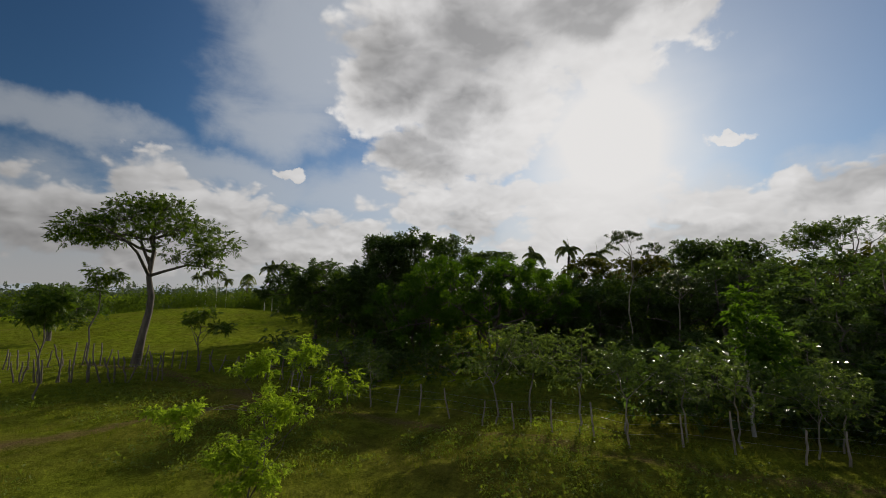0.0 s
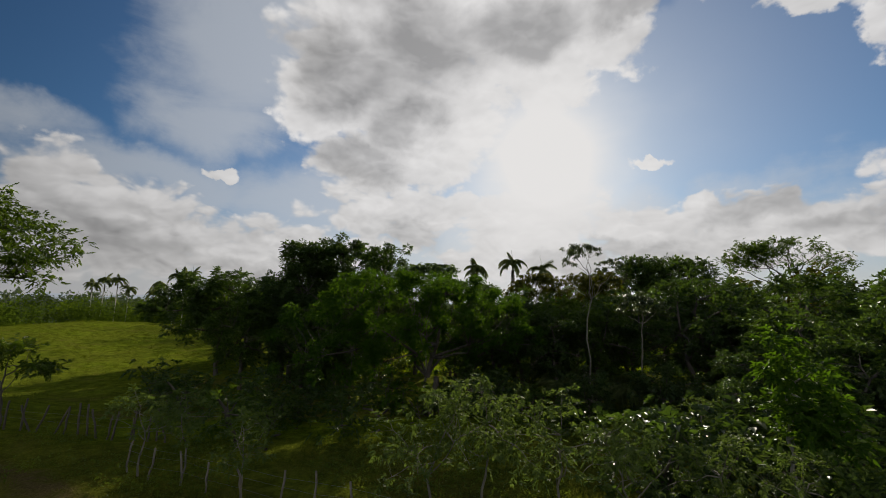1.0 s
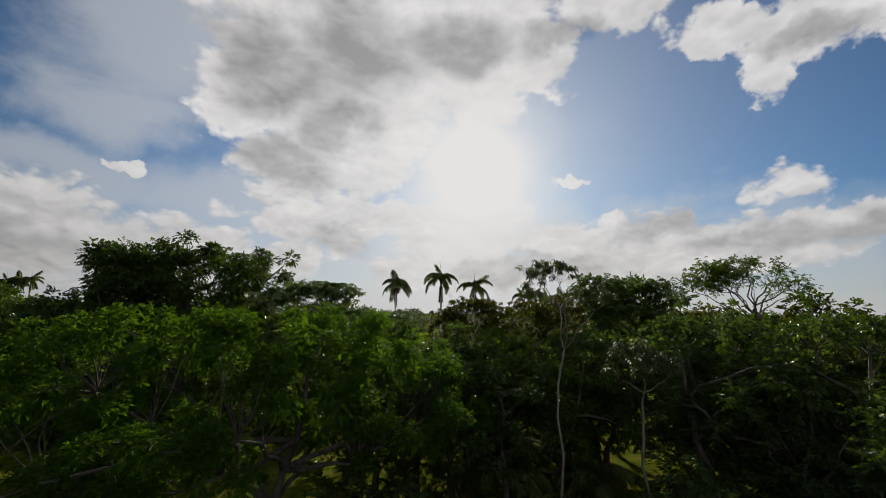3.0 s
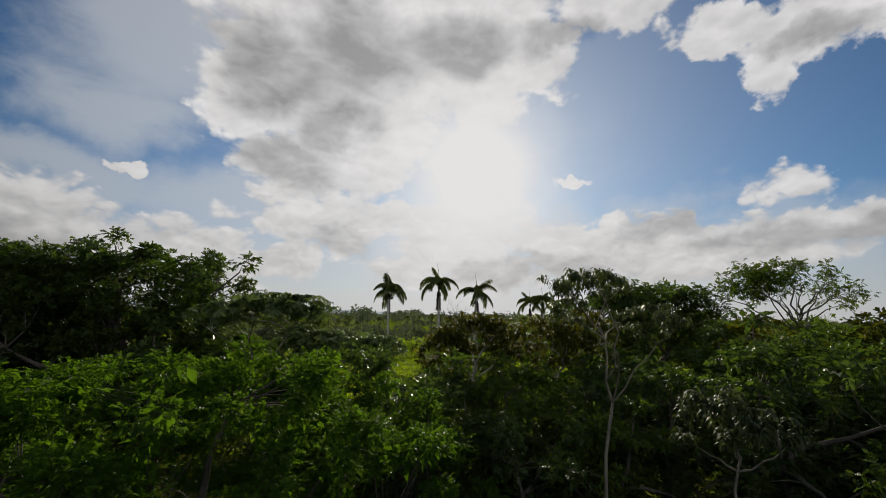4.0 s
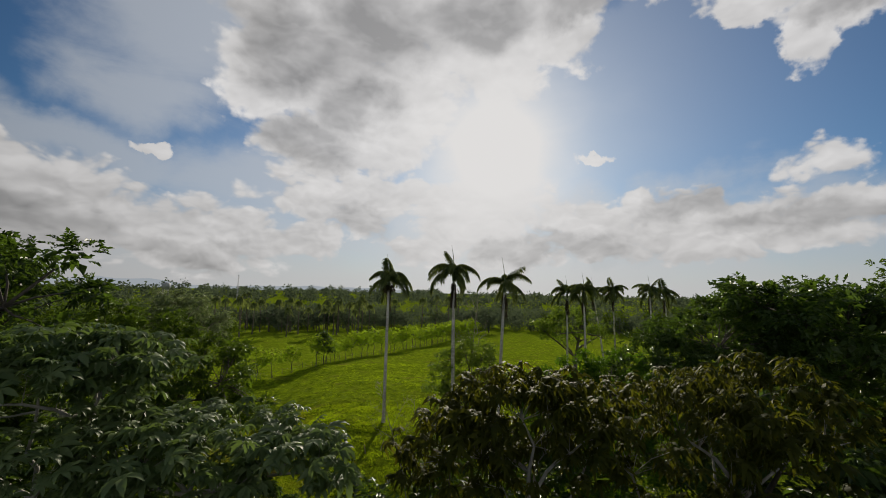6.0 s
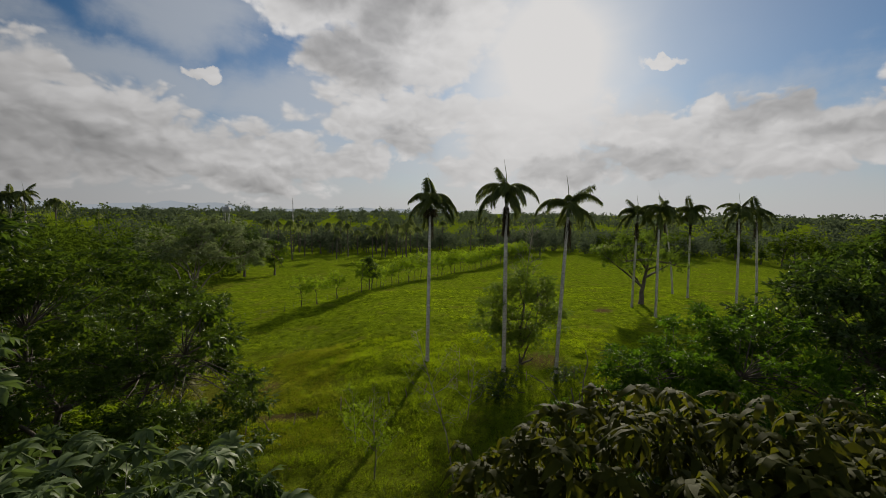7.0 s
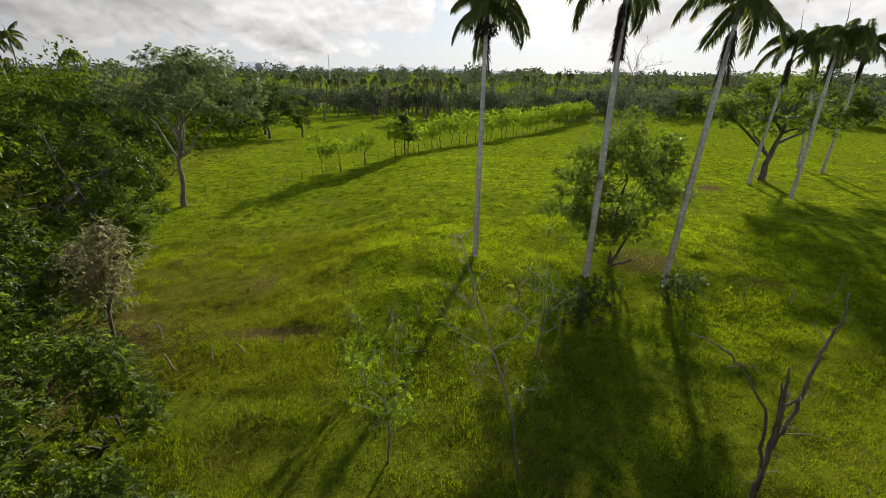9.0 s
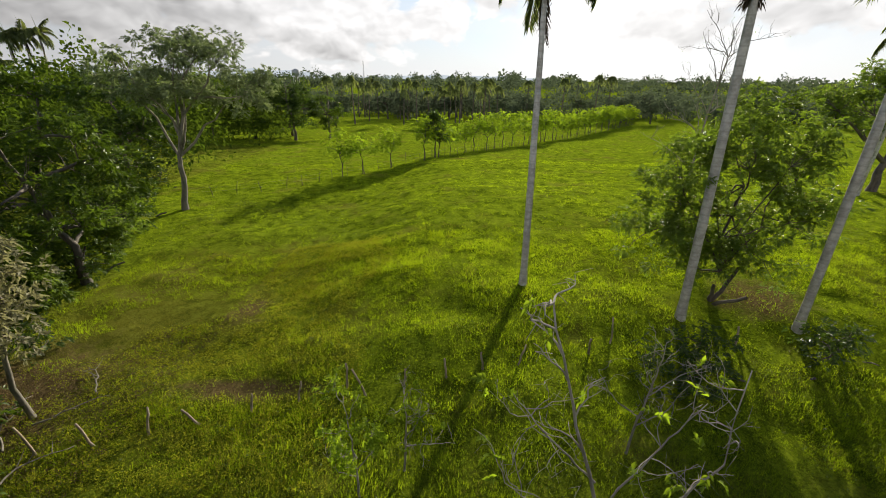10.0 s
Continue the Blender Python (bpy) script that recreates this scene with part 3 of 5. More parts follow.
def with_pieces(ob, name, meshes, crown, count, seed, foot):
    """Sets single leaves on the outside of a crown."""
    rng = np.random.default_rng(seed)
    crown = np.array(crown, float)
    share = crown[:, 3] * crown[:, 4]
    which = rng.choice(len(crown), count, p=share / share.sum())
    d = unit(rng.normal(size=(count, 3)) + np.array([0, 0, 0.7]))
    at = crown[which, :3] + d * crown[which, 3:] * (0.8 + 0.45 * rng.random((count, 1))) - np.array(foot)
    for p, q in zip(at, d):
        o = part(name, meshes[int(rng.integers(len(meshes)))], ob)
        k = 0.7 + 0.6 * rng.random()
        o.matrix_basis = pose(*p, q[1] * -25 + rng.normal() * 14, q[0] * 25 + rng.normal() * 14, 360 * rng.random()) @ Matrix.Diagonal((k, k, k, 1))


def plant(name, meshes, x, y, label, category="tree", group="", turn=0.0, size=1.0, sink=0.0, trunk="trunk", leafy="crown"):
    ob = thing(name, x, y, land1(x, y) - sink, label, category, group, turn, size)
    stem = part(trunk, meshes[0], ob)
    if meshes[1]:
        part(leafy, meshes[1], ob)
    if len(meshes) > 2:
        for me in meshes[2]:
            part("limb", me, stem)
        if meshes[3]:
            tagged(part("twig", meshes[3], stem), kind="stuff")
    return ob


def lone(name, label, x, y, top, crown, leaves, **kw):
    """A tree of its own shape. crown ellipsoids in world places (x, y, z)."""
    g = land1(x, y)
    crown = [(cx - x, cy - y, cz - g, rx, ry, rz) for cx, cy, cz, rx, ry, rz in crown]
    fork = kw.pop("fork", None)
    fork = (fork[0] - x, fork[1] - y, fork[2] - g) if fork else (0, 0, (top - g) * 0.4)
    if "via" in kw:
        kw["via"] = [(p[0] - x, p[1] - y, p[2] - g) for p in kw["via"]]
    return plant(name, tree_meshes(kw.pop("seed"), crown, fork=fork, leaves=leaves, split=True, **kw), x, y, label)


# ------------------------------------------------------------ palms
def frond_mesh(seed, length, rise, fall, pairs=30, leaflet=0.75):
    """A feather frond along +x: arching stalk and two rows of hanging leaflets."""
    rng = np.random.default_rng(seed)
    s = np.linspace(0, 1, 9)
    ang = rise - (rise + fall) * s ** 0.7
    step = length / 8
    x = np.concatenate([[0], np.cumsum(np.cos(ang[:-1]) * step)])
    zz = np.concatenate([[0], np.cumsum(np.sin(ang[:-1]) * step)])
    pts = np.stack([x, 0.06 * length * rng.normal() * s ** 2, zz], 1)
    sh = Shape()
    sh.tube(pts, np.linspace(0.045, 0.008, 9), 5)
    t = np.linspace(0.14, 0.99, pairs)
    base = np.stack([np.interp(t, s, pts[:, k]) for k in range(3)], 1)
    fwd = np.stack([np.cos(np.interp(t, s, ang)), 0 * t, np.sin(np.interp(t, s, ang))], 1)
    L = leaflet * (0.55 + 0.45 * np.sin(np.pi * np.clip(t * 0.9 + 0.1, 0, 1)))
    for sign in (-1, 1):
        for droop in (0.45, 1.3):
            along = fwd * 0.55 + np.array([0, sign, 0]) * 0.75 + np.array([0, 0, -droop]) + rng.normal(size=(pairs, 3)) * 0.12
            add_leaves(sh, base + rng.normal(size=base.shape) * 0.01, along, L * (0.85 + 0.3 * rng.random(pairs)), 0.042, rng, 0.15, 0.35)
    return sh.mesh("frond", FROND)


def recolor(me, mat):
    me = me.copy()
    me.materials[0] = mat
    return me


FRONDS = [frond_mesh(11, 3.0, 1.3, 1.2, 56, 0.6), frond_mesh(12, 3.6, 0.95, 1.5, 62, 0.68), frond_mesh(13, 3.4, 0.35, 1.57, 60, 0.7), frond_mesh(14, 2.7, 1.45, -0.5, 34)]
FRONDS_DEAD = [recolor(frond_mesh(15, 2.6, -1.15, 1.57, 24, 0.5), FROND_DEAD)]


def palm(x, y, top, lean, seed, label, group="royal palms", count=14, dead=2, r=0.145, scale=1.0, foot=None, nest=False):
    """A royal palm: bulged grey trunk, green shaft, feather fronds, one spear."""
    rng = np.random.default_rng(seed)
    g = land1(x, y) if foot is None else foot
    ob = thing("royal_palm", x, y, g, label, "palm tree", group)
    h = top - g
    sh = Shape()
    s = np.linspace(0, 1, 14)
    path = np.stack([lean[0] * s ** 1.3, lean[1] * s ** 1.3, -0.3 + (h + 0.3 - 1.1) * s], 1)
    sh.tube(path, r * scale * (1.25 * np.exp(-(s / 0.05) ** 2) * 0.35 + 1.0 - 0.28 * s + 0.12 * np.sin(np.pi * s)), 12, cap=False)
    part("trunk", sh.mesh("palm_trunk", BARK_PALM, True), ob, "pale grey ringed trunk")
    head = path[-1] + np.array([0, 0, 1.1])
    sh = Shape()
    q = np.linspace(0, 1, 6)[:, None]
    sh.tube(path[-1] + (head - path[-1]) * q, r * scale * np.array([0.8, 0.95, 0.9, 0.7, 0.5, 0.3]), 10)
    shaft = part("crownshaft", sh.mesh("palm_shaft", SHAFT, True), ob, "smooth green crownshaft")
    for k in range(count):
        turn = 360 * k * 0.382 + 97.0 * seed + rng.normal() * 9
        kind = 3 if k < 1 else (0 if k < count * 0.45 else 1 if k < count * 0.75 else 2)
        f = part("frond", FRONDS[kind], shaft, "arching feather frond")
        f.matrix_basis = pose(head[0], head[1], head[2] - 0.15 - 0.25 * k / count, rng.normal() * 12, rng.normal() * 9, turn) \
            @ Matrix.Diagonal((*(np.array([1, 1, 1]) * scale * (0.78 + 0.34 * rng.random())), 1))
    for k in range(dead):
        f = part("dead_frond", FRONDS_DEAD[0], shaft, "hanging dead brown frond")
        f.matrix_basis = pose(head[0], head[1], head[2] - 0.9, 0, 12, 40 + 140 * k + rng.normal() * 30)
    if nest:
        sh = Shape()
        q = unit(rng.normal(size=(520, 3))) * (0.25 + 0.35 * rng.random((520, 1)))
        add_leaves(sh, path[-1] + np.array([0, 0, -0.1]) + q * np.array([1, 1, 0.75]), q + rng.normal(size=q.shape) * 0.3 - np.array([0, 0, 0.4]), 0.3, 0.05, rng)
        part("stalk_clump", sh.mesh("stalk_clump", FROND_DEAD), shaft, "dark clump of dry flower stalks")
    sh = Shape()
    sh.tube([head, head + np.array([-0.05, 0, 1.1]), head + np.array([-0.25, 0.05, 2.3 * scale])], [0.05, 0.03, 0.008], 5)
    part("spear_leaf", sh.mesh("spear", FROND, True), shaft, "unopened upright spear leaf")
    return ob


# ------------------------------------------------------------ ground
def axis(lo, hi, step, far, ratio=1.25):
    a = list(np.arange(lo, hi + 1e-6, step))
    s = step
    while a[-1] < far:
        s *= ratio
        a.append(a[-1] + s)
    s = step
    while a[0] > -far:
        s *= ratio
        a.insert(0, a[0] - s)
    return np.array(a)


def near_line(x, y, pts, width):
    best = np.full(x.shape, 1e9)
    for (ax, ay), (bx, by) in zip(pts[:-1], pts[1:]):
        dx, dy = bx - ax, by - ay
        t = np.clip(((x - ax) * dx + (y - ay) * dy) / (dx * dx + dy * dy), 0, 1)
        best = np.minimum(best, np.hypot(x - ax - t * dx, y - ay - t * dy))
    return np.exp(-(best / width) ** 2)


def dirt(x, y):
    """Where the grass is worn down to earth."""
    d = 0.66 * near_line(x, y, [(-26, 10), (-14, 16), (-9, 23), (-20, 31), (-34, 33)], 1.2)
    d = np.maximum(d, 0.62 * near_line(x, y, [(-9, 23), (-2, 20), (4, 16.5), (12, 11.5), (25, 6)], 0.9))
    d = np.maximum(d, bump2(x, y, 4.9, 76.6, 1.5, 2.2, 0.7))
    d = np.maximum(d, bump2(x, y, 7.2, 71.3, 4.0, 0.7, 0.85))
    d = np.maximum(d, bump2(x, y, 27, 76, 3.2, 2.2, 0.75))
    d = np.maximum(d, bump2(x, y, 41.5, 92, 1.6, 1.4, 0.9))
    d = np.maximum(d, bump2(x, y, 32.5, 74, 3.0, 0.8, 0.6))
    d = np.maximum(d, bump2(x, y, -1.0, 69.5, 4.2, 6.0, 0.9))
    d = np.maximum(d, bump2(x, y, -1, 80, 3.0, 5.0, 0.5))
    d = np.maximum(d, 0.5 * ((x > -18) & (x < 60) & (y > 36) & (y < 56)))
    return np.clip(d, 0, 1)


def rough_shaded_pasture(x, y):
    """Browner, weedier pasture before the wood, its colour also darkened for shade there."""
    hill = 0.55 * (x < -14) * (y < 130)
    # the wide bump at (14, 61) darkens the near meadow as shade would
    hill = np.maximum(hill, np.maximum(bump2(x, y, 0, 74, 8, 10, 0.85), bump2(x, y, 14, 61, 22, 9, 0.6)))
    return np.maximum(hill, 1 / (1 + np.exp(np.clip((y - 31) / 1.6, -40, 40))) / (1 + np.exp(np.clip((-24 - x + 0.4 * (28 - y)) / 2.5, -40, 40))))


def make_ground():
    xs, ys = axis(-30, 68, 0.62, 4400), axis(0, 125, 0.55, 4400)
    X, Y = np.meshgrid(xs, ys)
    v = np.stack([X, Y, land(X, Y)], -1).reshape(-1, 3)
    nx, ny = len(xs), len(ys)
    i = (np.arange(ny - 1)[:, None] * nx + np.arange(nx - 1)[None]).ravel()
    f = np.concatenate([np.stack([i, i + 1, i + nx + 1], 1), np.stack([i, i + nx + 1, i + nx], 1)])
    sh = Shape()
    sh.add(v, f)
    me = sh.mesh("ground", GROUND, True)
    at = me.attributes.new("dirt", "FLOAT", "POINT")
    at.data.foreach_set("value", dirt(X, Y).ravel().astype(np.float32))
    at = me.attributes.new("rough", "FLOAT", "POINT")
    at.data.foreach_set("value", rough_shaded_pasture(X, Y).ravel().astype(np.float32))
    return tagged(new("ground", me), "green pasture with worn earth trails", "ground", kind="structure")


make_ground()


def grass(name, label, count, box, tall, mat, seed, blades=4, keep=None):
    rng = np.random.default_rng(seed)
    k = count // 4
    which = rng.integers(k, size=count)
    size = (0.12 + 0.22 * rng.random(k))[which]
    dx, dy = rng.normal(size=count) * size, rng.normal(size=count) * size
    x = (box[0] + (box[1] - box[0]) * rng.random(k))[which] + dx
    y = (box[2] + (box[3] - box[2]) * rng.random(k))[which] + dy
    full = (0.7 + 0.6 * rng.random(k))[which] * np.exp(-(dx * dx + dy * dy) / (3 * size * size))
    ok = rng.random(count) > dirt(x, y) * 1.1
    if keep is not None:
        ok &= keep(x, y)
    x, y, full = x[ok], y[ok], full[ok]
    n = len(x)
    lush = 1.9 * (0.38 * vnoise(x, y, 1.6) + 0.32 * vnoise(x + 5, y, 0.7) + 0.30 * vnoise(x + 9, y, 0.28)) - 0.42
    h = tall * (0.5 + full) * np.maximum(0.35, 0.4 + 0.95 * lush) * (0.7 + 0.6 * rng.random(n))
    foot = np.stack([x, y, land(x, y) - 0.03], 1)
    a = rng.random((n, blades)) * 2 * np.pi
    lean = np.stack([np.cos(a), np.sin(a), 0 * a], -1)
    side = np.stack([-np.sin(a), np.cos(a), 0 * a], -1)
    base = foot[:, None] + lean * 0.05
    wide = (h * 0.032)[:, None, None] + 0.005
    tip = base + lean * (h[:, None, None] * (0.25 + 0.5 * rng.random((n, blades, 1)))) + np.array([0, 0, 1.0]) * (h[:, None] * (0.7 + 0.4 * rng.random((n, blades))))[..., None]
    v = np.stack([base - side * wide, base + side * wide, tip], 2).reshape(-1, 3)
    sh = Shape()
    sh.add(v, np.arange(len(v)).reshape(-1, 3))
    return tagged(new(name, sh.mesh(name, mat)), label, "grass", kind="stuff")


def meadow_edge(x, y):
    """True on the open meadow side of the wood's rim."""
    return x > np.interp(y, [55, 62, 70, 80, 94, 120], [8, 2, -3, -7, -13, -25])


def lush_meadow(x, y):
    """Where the pasture is not worn and weedy."""
    return meadow_edge(x, y) & (vnoise(x + 3, y, 0.8) > 0.85 * bump2(x, y, 1, 75, 8, 8, 1.0) - 0.2)


grass("meadow_grass", "lush green pasture grass", 118000, (-4, 40, 69.5, 83), 0.105, BLADE, 1, 3, lush_meadow)
grass("meadow_grass", "darker green grass before the post fence, shade in its colour", 115000, (-2, 40, 58, 70.5), 0.110, BLADE_SHADED, 15, 3, meadow_edge)
grass("meadow_grass", "lush green pasture grass on the rise", 56000, (-14, 66, 83, 112), 0.10, BLADE, 2, 3, meadow_edge)
grass("meadow_grass", "tall pasture grass far off", 26000, (-40, 110, 110, 185), 0.13, BLADE, 3, 3)
grass("meadow_grass", "drying yellow pasture grass", 40000, (-4, 40, 60, 84), 0.10, BLADE_DRY, 4, 3, meadow_edge)
grass("meadow_grass", "worn brownish grass near the wood's rim", 14000, (-4, 9, 63, 84), 0.13, BLADE_DRY, 14, 3, meadow_edge)
grass("pasture_grass", "lush green pasture grass by the trail", 46000, (-26, 26, 3, 34), 0.12, BLADE_PASTURE_SHADED, 5, 3)
grass("pasture_grass", "drying yellow grass by the trail", 7000, (-26, 26, 3, 34), 0.14, BLADE_DRY, 6, 3)
grass("pasture_grass", "short grass of the rising pasture", 16000, (-70, -20, 30, 110), 0.22, BLADE_PASTURE_SHADED, 7, 3)


def weeds(name, label, seed, clusters, box, per, tall, mat, keep=None, bare=False):
    """Low broad-leaved weeds in loose cushions."""
    rng = np.random.default_rng(seed)
    x = box[0] + (box[1] - box[0]) * rng.random(clusters)
    y = box[2] + (box[3] - box[2]) * rng.random(clusters)
    ok = (bare | (rng.random(clusters) > dirt(x, y) * 1.2)) & (vnoise(x, y, 0.35) > 0.42)
    if keep is not None:
        ok &= keep(x, y)
    x, y = x[ok], y[ok]
    n = len(x)
    hgt = tall * (0.4 + 1.2 * rng.random(n) ** 2)
    q = rng.normal(size=(n, per, 3)) * np.array([0.5, 0.5, 0.0]) * hgt[:, None, None] * 1.5
    q[..., 2] = hgt[:, None] * rng.random((n, per))
    at = (np.stack([x, y, land(x, y)], 1)[:, None] + q).reshape(-1, 3)
    along_ = rng.normal(size=at.shape) + np.array([0, 0, 0.5])
    L = np.repeat(0.03 + hgt * 0.18, per) * (0.6 + 0.8 * rng.random(len(at)))
    sh = Shape()
    add_leaves(sh, at, along_, L, L * 0.5, rng)
    return tagged(new(name, sh.mesh(name, mat)), label, "weeds", kind="stuff")


weeds("pasture_weeds", "rough green weeds between the grass", 8, 15000, (-22, 24, 3, 32), 10, 0.36, WEED)
weeds("meadow_weeds", "low dark weeds in the meadow grass", 9, 9000, (-6, 46, 60, 96), 10, 0.24, WEED, meadow_edge)
weeds("meadow_weeds", "fine yellow-green weeds over the worn pasture", 10, 15000, (-5, 11, 67.5, 84), 11, 0.15, WEED_YELLOW, meadow_edge)
weeds("leaf_litter", "dry brown leaf litter and stalks at the wood's rim", 11, 7000, (-5, 4.5, 66, 84), 9, 0.10, LITTER, None, True)

# ------------------------------------------------------------ key trees
lone("broadleaf_tree", "spreading green broadleaf tree with open crown in the pasture", -22.7, 32.3, 12.6,
     [(-25.0, 31.5, 10.0, 4.6, 4, 1.6), (-19.4, 32, 9.0, 3.8, 4, 1.8), (-22.4, 32.2, 11.4, 3.4, 3.5, 1.2), (-17.6, 31.5, 7.6, 2.0, 2, 1.2), (-20.5, 33, 10.2, 3.0, 3, 1.2), (-27.5, 32, 9.4, 2.4, 2.4, 0.8)], 22000,
     fork=(-22.15, 32.3, 6.3), via=[(-22.2, 32.3, 2.5), (-21.75, 32.3, 4.4), (-22.0, 32.3, 5.4)], trunk_r=0.25, clumps=160, leaf=0.2, spread=0.98, seed=21, leafmat=LEAF_MID, shell=0.35, limbs=11, flat=0.4)
lone("dense_tree", "dense bright green broadleaf tree with low rounded crown", 4.2, 37.0, 8.4,
     [(3.6, 37.2, 5.2, 5.6, 4.8, 3.0), (1.0, 34.4, 5.2, 4.2, 3.6, 2.8), (7.4, 37.6, 4.8, 4.0, 4.2, 3.0), (-2.5, 36.8, 3.4, 4.0, 3.8, 3.0), (10.4, 36.6, 3.8, 2.6, 2.6, 2.4)], 170000,
     fork=(4.3, 37, 0.8), trunk_r=0.24, clumps=250, leaf=0.095, spread=0.82, flat=0.7, seed=22, leafmat=LEAF_BRIGHT, shell=0.86, limbs=10, stems=2, loose=False)
lone("tall_dark_tree", "tall dark green tree with broad dense crown", -2.5, 55.5, 13.2,
     [(-2.5, 55.5, 10.2, 5.6, 4.5, 3.4), (-7.5, 55.8, 10.0, 3.4, 3.6, 2.4), (1.0, 54.5, 9.9, 3.2, 3.4, 2.8), (-3, 55, 5.5, 6.5, 5, 3.6), (-5.4, 55, 9.8, 4.0, 3.6, 3.0), (-7.0, 55, 7.5, 4.0, 3.6, 3.0), (3.0, 54.2, 12.0, 0.9, 0.9, 0.6), (-8.8, 55.6, 12.2, 1.2, 1.2, 0.6)], 64000,
     fork=(-2.5, 55.5, 3.5), trunk_r=0.45, clumps=280, leaf=0.22, spread=0.95, seed=23, leafmat=LEAF_DARK, shell=0.6, loose=False, limbs=10)
lone("rim_tree", "dark broadleaf tree at the rim of the wood", -9.5, 55, 9,
     [(-10, 55, 6.2, 4.6, 4, 3.4), (-15.5, 56, 6.0, 4.2, 4, 3.2), (-20.5, 57, 5.2, 3.6, 3.6, 3.4), (-8, 53, 4.5, 4.5, 4, 3.4)], 26000, fork=(-9.5, 55, 1.5),
     trunk_r=0.35, clumps=110, leaf=0.36, spread=0.85, seed=24, leafmat=LEAF_DARK, shell=0.7)
lone("umbrella_tree", "slender pale-trunked tree with small umbrella crown", 16.4, 36.6, 10.5,
     [(16.1, 36.8, 10.1, 1.7, 1.6, 0.4), (18.3, 36.6, 9.0, 1.2, 1.2, 0.5), (14.8, 36.5, 9.2, 0.9, 0.9, 0.4)], 3600,
     fork=(16.6, 36.5, 6.4), trunk_r=0.06, clumps=60, leaf=0.19, spread=0.8, seed=25, leafmat=LEAF_FINGER, bark=BARK_GREY, limbs=6, style="drape")
lone("thin_tree", "thin pale tree with drooping leaf tufts", 19.6, 35.0, 7.2,
     [(19.6, 35, 6.0, 1.7, 1.7, 0.9)], 2600, fork=(19.6, 35, 3.6), trunk_r=0.07, clumps=24, leaf=0.24, spread=0.9, seed=26, leafmat=LEAF_FINGER,
     bark=BARK_GREY, style="drape", limbs=5)
lone("flat_topped_tree", "flat-topped dark tree in the wood", 35.0, 53, 12.2,
     [(32, 53, 10.6, 3.6, 3.4, 1.4), (38.5, 53.5, 10.2, 3.8, 3.4, 1.6), (35, 53, 8.0, 4, 4, 2)], 9000, fork=(35, 53, 5.0), trunk_r=0.3,
     clumps=80, leaf=0.34, spread=0.75, seed=27, leafmat=LEAF_DARK, shell=0.5)
lone("airy_tree", "airy half-bare tree with wide fine crown", 55.0, 54, 15.2,
     [(49, 54.5, 13.2, 4.5, 4, 1.8), (55, 54, 13.9, 5, 4, 1.8), (60.5, 54, 12.0, 3.6, 3.4, 1.6), (46.5, 54, 11.4, 2.6, 3, 1.5), (49, 54, 12.4, 4.0, 3.6, 1.6)], 13000, fork=(55.2, 54, 6.8),
     trunk_r=0.22, clumps=170, leaf=0.24, spread=0.75, seed=28, leafmat=LEAF_MID, shell=0.35, limbs=12)
lone("glossy_tree", "dark glossy-leaved tree at the meadow's rim", 5.2, 56.8, 10.4,
     [(4.8, 56.8, 6.8, 4.2, 3.6, 3.2), (7.6, 56, 5.4, 2.5, 2.6, 3.4), (1, 58, 6.5, 4, 3.6, 3.4)], 84000, fork=(5, 57, 1.5), trunk_r=0.2, clumps=240,
     leaf=0.098, spread=0.85, seed=29, leafmat=LEAF_MID, shell=0.78, loose=False)
SILVER = [((9.0, 49.0), (9.1, 49.0, 5.6), [(9.2, 48.6, 7.4, 2.3, 2.1, 0.7), (11.0, 47.8, 7.2, 1.3, 1.4, 0.6), (7.4, 48.9, 7.5, 1.8, 2.0, 0.7)], 30),
          ((5.4, 49.8), (5.5, 49.8, 6.2), [(5.4, 49.6, 9.1, 2.2, 2.0, 0.8), (7.2, 49.1, 9.2, 1.4, 1.4, 0.7), (3.0, 50.2, 8.5, 1.6, 1.7, 0.8)], 31)]
BROAD = [hand_leaf(700 + k, 0.40, LEAF_SILVER) for k in range(5)]
for (x, y), fork, crown, seed in SILVER:
    ob = lone("large_leaved_tree", "tree with large silvery lobed leaves on pale limbs", x, y, 8.6, crown, 2600, fork=fork, trunk_r=0.11,
              clumps=60, leaf=0.32, spread=0.9, seed=seed, leafmat=LEAF_SILVER, bark=BARK_PALE, style="hand")
    with_pieces(ob, "leaf", BROAD, crown, 270, seed + 41, ob.location)
DROOP = [([(16.8, 47.4, 7.8, 2.3, 2.1, 1.2), (15.0, 48.3, 7.0, 1.4, 1.7, 1.2)], (15.8, 46.8), (15.7, 46.8, 4.8), 31),
         ([(20.4, 46.6, 7.5, 2.5, 2.4, 1.4), (23.2, 47.0, 7.8, 2.0, 2.2, 1.4)], (19.9, 46.0), (19.9, 46, 4.4), 32)]
TUFTS = [rosette(720 + k, 0.29, LEAF_OLIVE) for k in range(6)]
for crown, (x, y), fork, seed in DROOP:
    ob = lone("drooping_tree", "tree with drooping olive-brown leaf rosettes", x, y, 9.4, crown, 5200, fork=fork, trunk_r=0.11, clumps=80, leaf=0.26, spread=1.0, seed=seed,
              leafmat=LEAF_OLIVE, bark=BARK_PALE, style="drape")
    with_pieces(ob, "leaf_rosette", TUFTS, crown, 270, seed + 50, ob.location)
